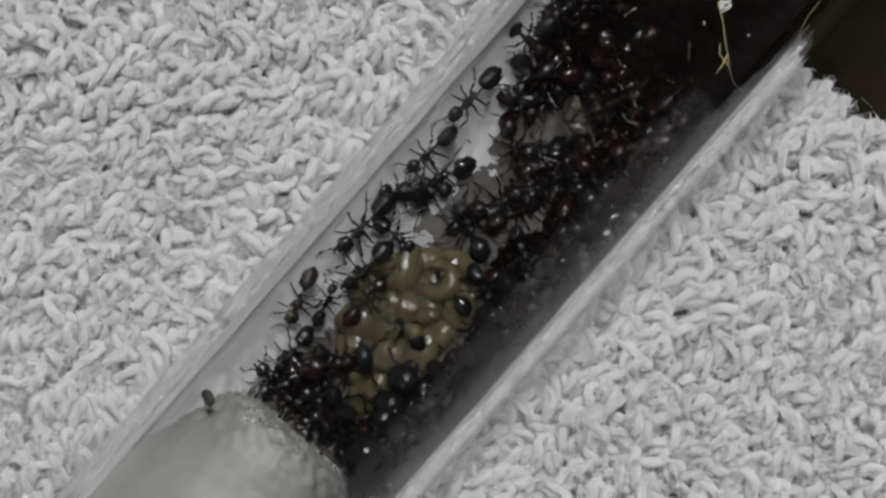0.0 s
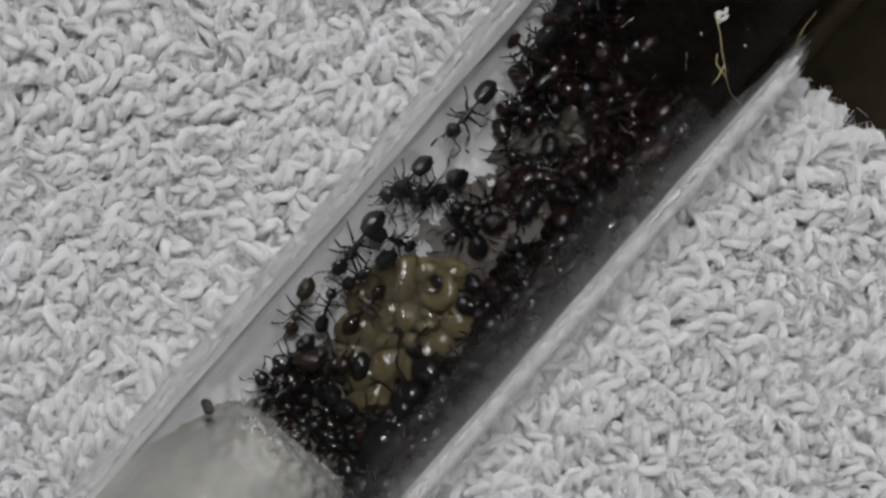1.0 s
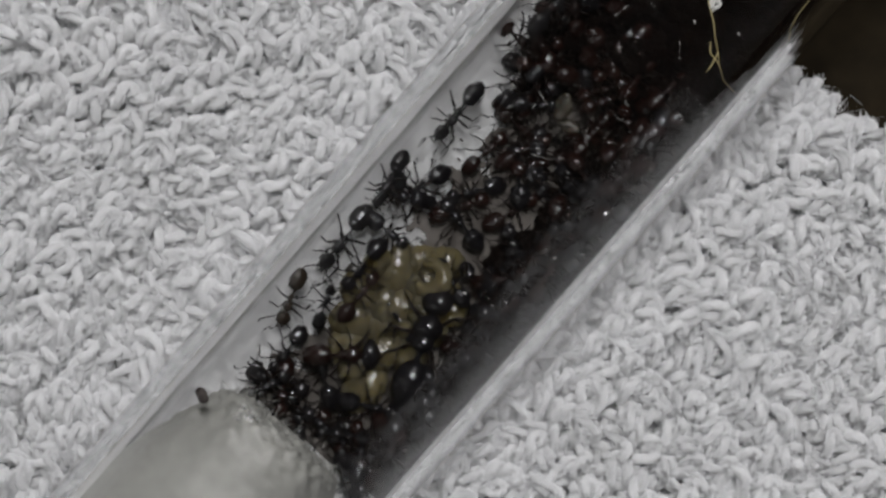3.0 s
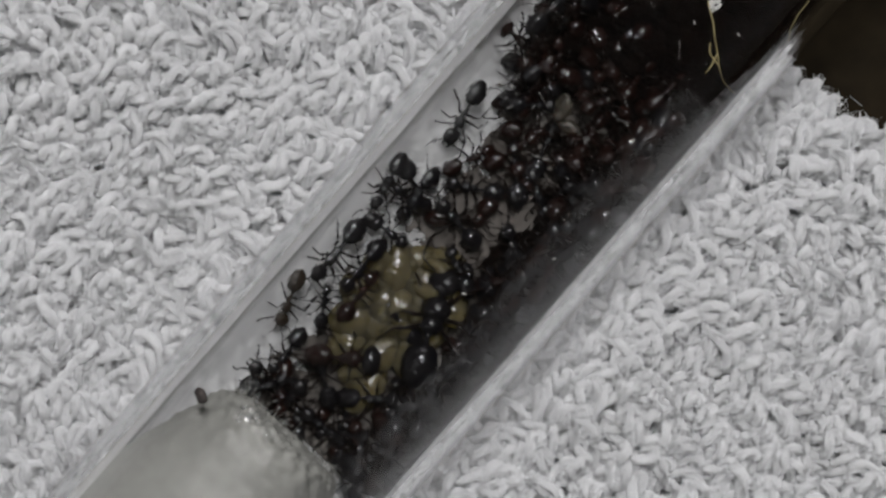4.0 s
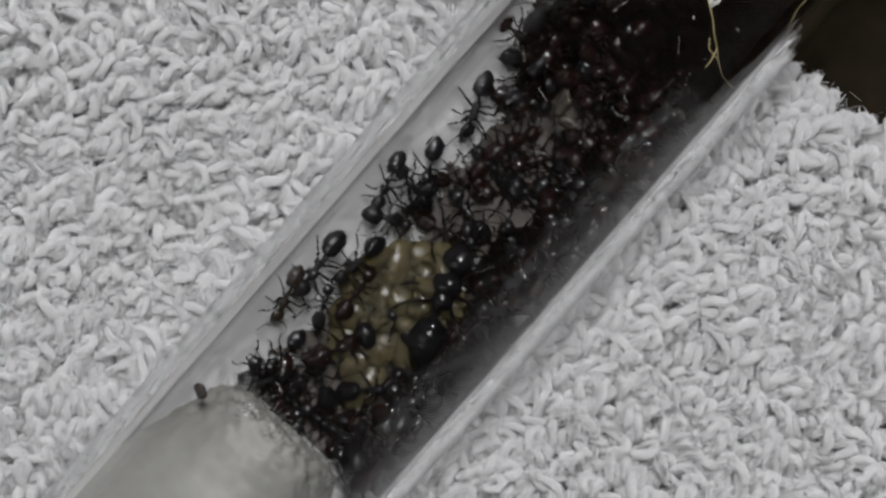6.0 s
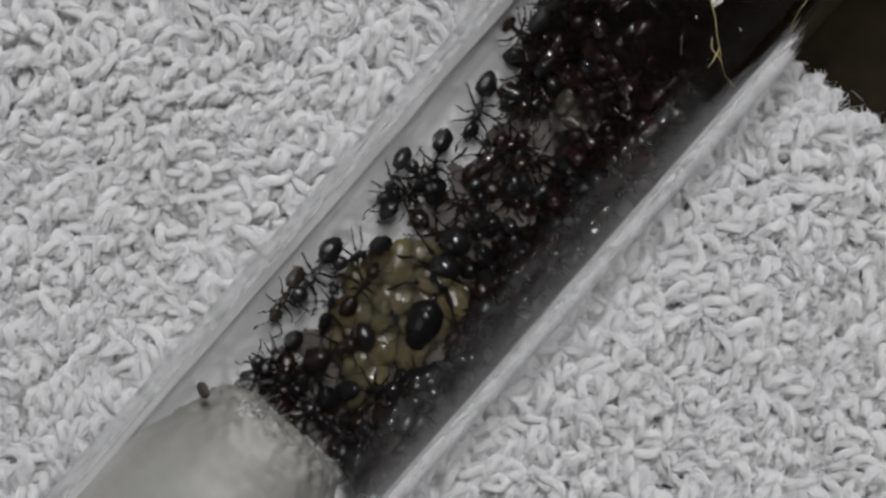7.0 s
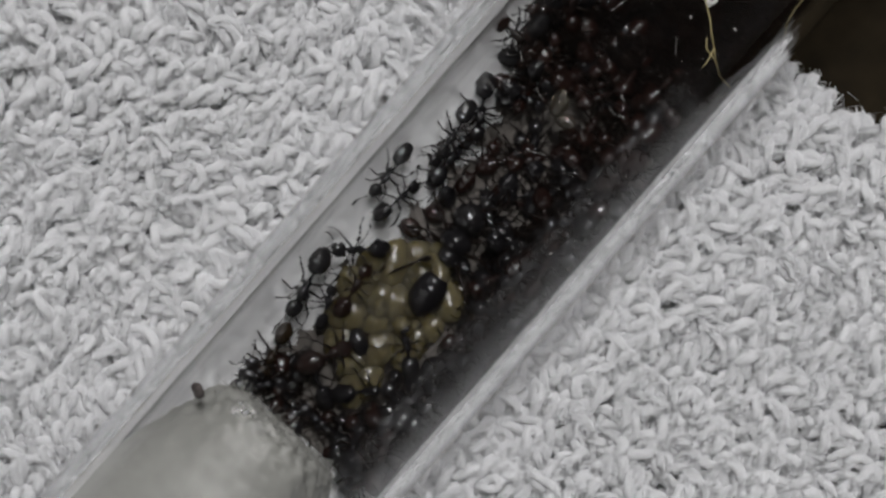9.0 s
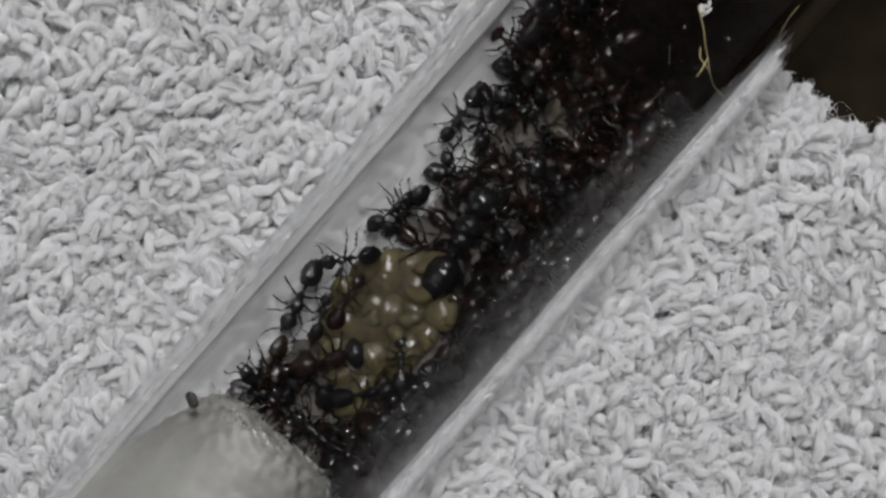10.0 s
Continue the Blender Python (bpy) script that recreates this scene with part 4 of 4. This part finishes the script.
    walk(ants["brown"], along_tube(0.55, ((0, -8.68, 51.9, -157), (0.5, -8.86, 53.2, -158), (1, -8.77, 51.5, -153), (1.5, -8.71, 50.4, -150), (2, -8.76, 50.2, -150), (2.5, -8.88, 51.6, -153), (4, -9.01, 52.0, -154), (4.5, -9.02, 51.9, -155), (5, -9.08, 53.1, -159), (5.5, -9.11, 52.9, -158), (7, -9.34, 54.9, -161), (7.3, -9.49, 55.3, -162), (7.4, -9.54, 55.5, -162), (7.5, -10.77, 45.0, -164), (7.6, -12.04, 35.7, -166), (8, -12.54, 33.5, -165), (8.5, -12.71, 32.1, -164), (9, -12.44, 31.6, -164), (9.5, -12.52, 29.3, -165), (10, -12.63, 29.6, -166))))
    walk(ants["small"], along_tube(1.21, ((0, -7.68, 39.8, 20), (0.5, -7.55, 40.3, 26), (1, -7.38, 41.0, 28), (1.5, -7.40, 40.5, 30), (2, -7.54, 38.9, 31), (2.5, -7.57, 35.3, 20), (4, -7.63, 35.0, 35), (4.5, -7.73, 36.3, 36), (5, -7.83, 36.2, 31), (5.5, -7.83, 34.4, 25), (7, -7.70, 30.7, 27), (7.5, -7.59, 29.6, 23), (8, -7.73, 30.1, 18), (8.5, -7.77, 29.9, 21), (9, -7.64, 29.3, 25), (9.5, -7.64, 28.5, 21), (10, -7.66, 29.1, 26))))
    walk(ants["nurse"], along_tube(1.50, ((0, -4.45, 36.3, 176), (0.5, -4.27, 37.6, 169), (1, -4.09, 38.5, 160), (1.5, -4.13, 38.6, 160), (2, -4.24, 37.8, 168), (2.5, -4.27, 34.9, 182), (4, -4.37, 33.7, 182), (4.5, -4.47, 34.2, 182), (5, -4.49, 33.4, 186), (5.5, -4.55, 34.1, 184), (7, -4.13, 40.4, 152), (7.5, -4.07, 39.5, 153), (8, -3.90, 39.6, 150), (8.5, -3.65, 40.1, 138), (9, -3.65, 41.5, 127), (9.5, -3.83, 41.6, 142), (10, -3.84, 43.9, 135))))
    walk(ants["nurse2"], along_tube(1.63, ((0, -5.81, 21.5, -1), (0.5, -5.76, 21.6, -0), (1, -5.71, 22.3, 1), (1.5, -5.71, 22.1, 1), (2, -5.72, 22.1, 2), (2.5, -5.70, 22.5, 3), (4, -5.59, 23.0, 4), (4.5, -5.63, 23.2, 5), (5, -5.89, 22.9, 5), (5.5, -5.84, 22.7, 6), (7, -5.55, 23.7, 7), (7.5, -5.53, 23.5, 8), (8, -5.48, 25.5, 9), (8.5, -5.49, 26.0, 10), (9, -5.62, 24.6, 10), (9.5, -5.73, 23.4, 11), (10, -5.73, 24.1, 11))))
    walk(ants["feeder"], along_tube(1.72, ((0, -5.52, -6.8, 81), (0.5, -5.59, -5.7, 81), (1, -5.54, -5.9, 81), (1.5, -5.30, -6.4, 81), (2, -5.27, -6.2, 81), (2.5, -5.25, -6.1, 81), (4, -5.19, -7.1, 81), (4.5, -5.46, -6.0, 81), (5, -5.56, -6.6, 81), (5.5, -5.51, -6.8, 81), (7, -5.64, -10.7, 81), (7.5, -5.27, -14.0, 81), (8, -5.37, -19.0, 81), (8.5, -5.68, -23.8, 81), (9, -6.22, -26.3, 53), (9.5, -6.32, -29.1, 48), (10, -6.48, -28.8, 45))))
    walk(ants["soldier"], along_tube(1.90, ((0, -10.02, 7.3, -39), (0.5, -9.86, 10.5, -44), (1, -9.74, 12.3, -56), (1.5, -9.14, 11.9, -43), (2, -9.35, 13.3, -39), (2.5, -9.21, 7.4, -43), (4, -9.28, 1.4, -56), (4.5, -9.19, 4.8, -49), (5, -8.90, 6.7, -35), (5.5, -8.87, 6.1, -27), (7, -9.19, 7.0, -25), (7.5, -9.13, 8.5, -19), (8, -9.30, 7.8, -18), (8.5, -9.47, 6.6, -20), (9, -9.47, 5.9, -26), (9.5, -9.44, 5.1, -30), (10, -9.37, 6.2, -36))))
    walk(ants["porter"], along_tube(0.50, ((0, -11.71, 30.7, -175), (0.5, -11.65, 32.0, -180), (1, -11.50, 33.2, -187), (1.5, -11.57, 33.1, -190), (2, -11.68, 32.5, -187), (2.5, -11.73, 30.4, -176), (4, -11.83, 28.9, -174), (4.5, -11.94, 28.0, -181), (5, -11.93, 26.9, -178), (5.5, -12.05, 26.6, -179), (7, -12.52, 30.3, -183), (7.5, -12.49, 27.7, -184), (8, -12.91, 26.2, -193), (8.5, -13.25, 25.2, -201), (9, -13.16, 25.0, -210), (9.5, -13.05, 24.5, -215), (10, -12.98, 26.5, -220))))
    walk(ants["plug"], along_tube(0.56, ((0, -11.94, 14.1, -86), (0.5, -11.98, 17.3, -86), (1, -12.00, 20.4, -86), (1.5, -12.44, 19.5, -87), (2, -12.97, 21.3, -87), (2.5, -13.72, 20.9, -88), (4, -13.86, 21.3, -58), (4.5, -13.91, 21.4, -59), (5, -13.82, 20.9, -59), (5.5, -13.94, 21.4, -60), (7, -14.01, 21.8, -62), (7.5, -13.98, 19.6, -62), (8, -14.02, 17.3, -63), (8.5, -14.03, 18.7, -64), (9, -13.77, 21.2, -64), (9.5, -13.98, 20.0, -65), (10, -13.99, 21.1, -66))))
    walk(ants["plug2"], along_tube(0.56, ((0, -13.13, -1.6, 57), (0.5, -12.91, -2.6, 53), (1, -12.78, -4.7, 49), (1.5, -12.71, -6.7, 45), (2, -12.59, -10.2, 41), (2.5, -12.52, -12.7, 38), (4, -12.27, -20.1, 27), (4.5, -12.28, -22.7, 24), (5, -12.18, -26.2, 21), (5.5, -12.15, -26.6, 18), (7, -12.28, -25.4, 10), (7.5, -12.19, -27.4, 8), (8, -12.14, -27.9, 6), (8.5, -12.30, -29.7, 3), (9, -12.23, -29.7, 1), (9.5, -12.25, -30.1, -2), (10, -12.29, -29.7, -4))))
    walk(ants["queen"], along_tube(2.08, ((0, -10.47, -40.7, 17), (0.5, -9.74, -42.7, 13), (1, -8.61, -44.0, 11), (1.5, -7.58, -45.4, 10), (2, -6.95, -44.1, 13), (2.5, -5.99, -35.9, 20), (4, -3.71, -25.4, 26), (4.5, -3.57, -24.7, 27), (5, -3.51, -24.0, 27), (5.5, -2.68, -28.1, 22), (7, -1.67, -11.2, 21), (7.5, -1.55, -9.4, 23), (8, -1.30, -7.3, 25), (8.5, -0.66, -11.7, 18), (9, 0.23, -7.3, 13), (9.5, 1.47, -2.4, 12), (10, 2.29, -5.5, 13))))
    walk(ants["side"], along_tube(1.62, ((0, -11.69, -31.7, -68), (0.5, -11.33, -28.9, -68), (1, -10.95, -26.2, -67), (1.5, -10.89, -25.5, -66), (2, -11.02, -26.2, -66), (2.5, -10.92, -30.4, -66), (4, -10.15, -28.6, -54), (4.5, -9.95, -27.0, -51), (5, -9.67, -27.6, -47), (5.5, -9.81, -28.4, -48), (7, -10.04, -25.9, -49), (7.5, -9.95, -25.3, -50), (8, -10.18, -26.5, -48), (8.5, -10.32, -27.2, -46), (9, -10.07, -27.0, -45), (9.5, -9.79, -27.7, -43), (10, -9.57, -25.4, -40))))
    walk(ants["side2"], along_tube(1.16, ((0, -11.16, 9.0, 57), (0.5, -10.94, 10.8, 57), (1, -10.70, 12.5, 57), (1.5, -10.80, 12.5, 57), (2, -11.09, 11.3, 57), (2.5, -11.17, 7.1, 56), (4, -11.14, 6.4, 56), (4.5, -11.17, 7.0, 56), (5, -11.15, 5.6, 55), (5.5, -11.34, 4.9, 57), (7, -11.70, 6.7, 61), (7.5, -11.66, 7.0, 62), (8, -11.83, 6.1, 63), (8.5, -11.92, 5.6, 64), (9, -11.59, 5.9, 65), (9.5, -11.25, 5.4, 67), (10, -10.95, 7.4, 68))))
    walk(ants["mid1"], along_tube(0.56, ((0, 7.83, -5.8, 33), (0.5, 7.60, -5.7, 34), (1, 7.64, -5.1, 35), (1.5, 7.82, -6.4, 36), (2, 8.66, -4.0, 36), (2.5, 8.70, -1.9, 37), (4, 9.58, -4.0, 18), (4.5, 9.52, -7.6, 12), (5, 9.48, -12.3, 5), (5.5, 9.20, -16.0, 4), (7, 8.32, -19.4, 2), (7.5, 8.14, -20.0, 1), (8, 7.76, -21.9, -0), (8.5, 7.46, -23.3, -1), (9, 7.55, -24.6, -2), (9.5, 7.68, -26.2, -3), (10, 7.77, -25.3, -4))))
    walk(ants["mid2"], along_tube(0.56, ((0, 7.87, 12.4, -120), (0.5, 7.94, 13.7, -117), (1, 8.09, 15.8, -114), (1.5, 8.75, 16.1, -110), (2, 9.00, 20.6, -106), (2.5, 9.09, 17.4, -102), (4, 9.88, 5.9, -54), (4.5, 9.71, 7.9, -41), (5, 9.48, 8.6, -31), (5.5, 8.94, 8.2, -26), (7, 7.47, 10.9, -15), (7.5, 7.42, 11.6, -12), (8, 7.26, 8.6, -17), (8.5, 7.15, 6.1, -22), (9, 7.44, 3.6, -28), (9.5, 7.73, 0.9, -34), (10, 7.96, 0.5, -40))))
    walk(ants["mid3"], along_tube(0.56, ((0, 8.29, -13.5, -68), (0.5, 8.25, -11.1, -59), (1, 8.44, -10.6, -51), (1.5, 8.51, -7.9, -42), (2, 8.66, -4.1, -34), (2.5, 8.70, -0.3, -26), (4, 8.17, 8.0, -18), (4.5, 8.01, 10.3, -15), (5, 7.90, 11.3, -13), (5.5, 7.46, 11.4, -10), (7, 6.36, 15.7, -1), (7.5, 6.13, 16.9, 2), (8, 5.85, 15.5, 2), (8.5, 5.64, 14.5, 2), (9, 5.85, 13.6, 2), (9.5, 6.07, 12.5, 2), (10, 6.26, 13.8, 3))))
    walk(ants["mid4"], along_tube(0.50, ((0, 6.41, -13.2, -57), (0.5, 6.56, -8.8, -47), (1, 7.12, -1.5, -36), (1.5, 7.05, 3.4, -25), (2, 7.00, 10.5, -14), (2.5, 7.17, 15.7, -4), (4, 5.82, 22.6, -25), (4.5, 5.00, 17.8, -32), (5, 5.01, 19.1, -40), (5.5, 4.65, 18.2, -48), (7, 2.73, 10.8, -69), (7.5, 2.11, 8.7, -75), (8, 1.38, 5.6, -78), (8.5, 1.26, 3.9, -81), (9, 1.55, 2.4, -83), (9.5, 1.86, 0.5, -86), (10, 2.13, 1.0, -88))))
    walk(ants["mid5"], along_tube(0.56, ((0, 2.53, 3.5, 152), (0.5, 2.37, 3.6, 152), (1, 2.51, 3.9, 152), (1.5, 2.51, 3.6, 152), (2, 2.82, 3.9, 152), (2.5, 3.64, 7.8, 152), (4, 4.37, 12.0, 118), (4.5, 4.80, 12.2, 106), (5, 5.21, 10.9, 95), (5.5, 5.56, 10.7, 90), (7, 6.95, 4.0, 73), (7.5, 7.26, 2.1, 68), (8, 8.23, 1.7, 59), (8.5, 8.44, -0.2, 50), (9, 9.04, -2.3, 41), (9.5, 9.63, -4.9, 32), (10, 10.14, -5.1, 24))))
    walk(ants["larva_ant"], along_tube(2.20, ((0, -1.72, -15.7, 76), (0.5, -1.55, -14.1, 82), (1, -1.38, -13.1, 90), (1.5, -1.38, -12.4, 86), (2, -1.44, -13.3, 74), (2.5, -1.41, -15.1, 75), (4, -0.16, -15.0, 66), (4.5, 0.28, -13.8, 63), (5, 0.77, -14.4, 61), (5.5, 1.04, -14.9, 59), (7, 2.08, -11.4, 52), (7.5, 2.58, -10.4, 50), (8, 2.68, -12.0, 52), (8.5, 2.85, -13.0, 55), (9, 3.42, -13.8, 57), (9.5, 4.01, -15.0, 59), (10, 4.57, -13.1, 61))))
    walk(ants["mid6"], along_tube(0.53, ((0, 0.76, 47.6, 117), (0.5, 1.01, 49.4, 116), (1, 1.23, 50.9, 116), (1.5, 1.12, 50.1, 116), (2, 0.82, 47.7, 117), (2.5, 0.74, 41.9, 118), (4, 1.13, 42.8, 95), (4.5, 1.23, 43.2, 88), (5, 1.36, 41.5, 81), (5.5, 1.52, 38.8, 81), (7, 2.24, 35.8, 79), (7.5, 2.62, 34.6, 78), (8, 2.71, 31.5, 73), (8.5, 2.88, 28.9, 68), (9, 3.46, 26.5, 63), (9.5, 4.06, 23.7, 57), (10, 4.60, 23.2, 51))))
    walk(ants["mid7"], along_tube(0.56, ((0, 4.59, -0.7, -29), (0.5, 4.61, 3.6, -28), (1, 4.58, 7.7, -27), (1.5, 4.21, 10.3, -27), (2, 3.66, 11.8, -26), (2.5, 3.32, 10.5, -26), (4, 2.36, 5.2, -52), (4.5, 1.92, 4.2, -62), (5, 1.51, 2.2, -71), (5.5, 1.16, 2.6, -75), (7, 0.31, 8.2, -87), (7.5, 0.19, 10.0, -91), (8, -0.13, 8.4, -89), (8.5, -0.37, 7.3, -87), (9, -0.19, 6.5, -85), (9.5, 0.01, 5.3, -82), (10, 0.18, 6.5, -80))))
    walk(ants["mid8"], along_tube(0.56, ((0, 8.43, -13.3, -138), (0.5, 8.72, -10.2, -138), (1, 8.95, -7.1, -137), (1.5, 8.84, -5.6, -136), (2, 8.54, -5.2, -135), (2.5, 8.46, -7.6, -134), (4, 6.91, -18.3, -119), (4.5, 6.37, -21.3, -114), (5, 5.88, -25.6, -109), (5.5, 5.99, -25.2, -101), (7, 6.65, -18.0, -76), (7.5, 6.99, -15.2, -68), (8, 6.61, -16.6, -61), (8.5, 6.29, -17.3, -53), (9, 6.36, -17.8, -46), (9.5, 6.43, -18.4, -39), (10, 6.44, -16.6, -32))))
    walk(ants["mid9"], along_tube(0.56, ((0, 4.88, -11.8, -22), (0.5, 5.16, -10.6, -22), (1, 5.40, -9.3, -21), (1.5, 5.30, -9.7, -21), (2, 5.02, -11.2, -20), (2.5, 4.94, -15.5, -20), (4, 5.66, -6.0, -18), (4.5, 5.87, -2.4, -17), (5, 6.12, -0.0, -16), (5.5, 5.96, -3.7, -29), (7, 5.13, -9.8, -75), (7.5, 4.99, -10.3, -87), (8, 5.02, -13.5, -85), (8.5, 5.11, -16.4, -83), (9, 5.60, -19.1, -80), (9.5, 6.12, -22.1, -78), (10, 6.60, -22.7, -76))))
    walk(ants["mid10"], along_tube(1.06, ((0, 2.05, 2.6, 68), (0.5, 2.33, 5.3, 70), (1, 2.58, 8.0, 72), (1.5, 2.48, 9.0, 74), (2, 2.21, 8.7, 75), (2.5, 2.15, 5.5, 77), (4, 2.07, 7.0, 83), (4.5, 2.01, 8.0, 84), (5, 2.00, 7.6, 86), (5.5, 2.39, 5.2, 81), (7, 3.80, 1.3, 64), (7.5, 4.41, -0.3, 58), (8, 4.06, -4.3, 60), (8.5, 3.78, -7.8, 62), (9, 3.91, -11.2, 64), (9.5, 4.06, -15.0, 66), (10, 4.17, -16.3, 68))))
    for who in ants:
        fidget(ants[who], rng, 14)
    for ob, u, theta, lift, heading, tip in crowd[::2]:
        rows, du, dt, dh = [], 0.0, 0.0, 0.0
        for t in (0, 1.1, 2.3, 3.6, 4.9, 6.1, 7.4, 8.7, 10):
            rows.append((t, on_floor(u + du, theta + dt, lift, heading + dh, 0.8, tip)))
            du, dt, dh = du + rng.uniform(-0.25, 0.25), dt + rng.uniform(-2, 2), dh + rng.uniform(-14, 14)
        walk(ob, rows)


motions()
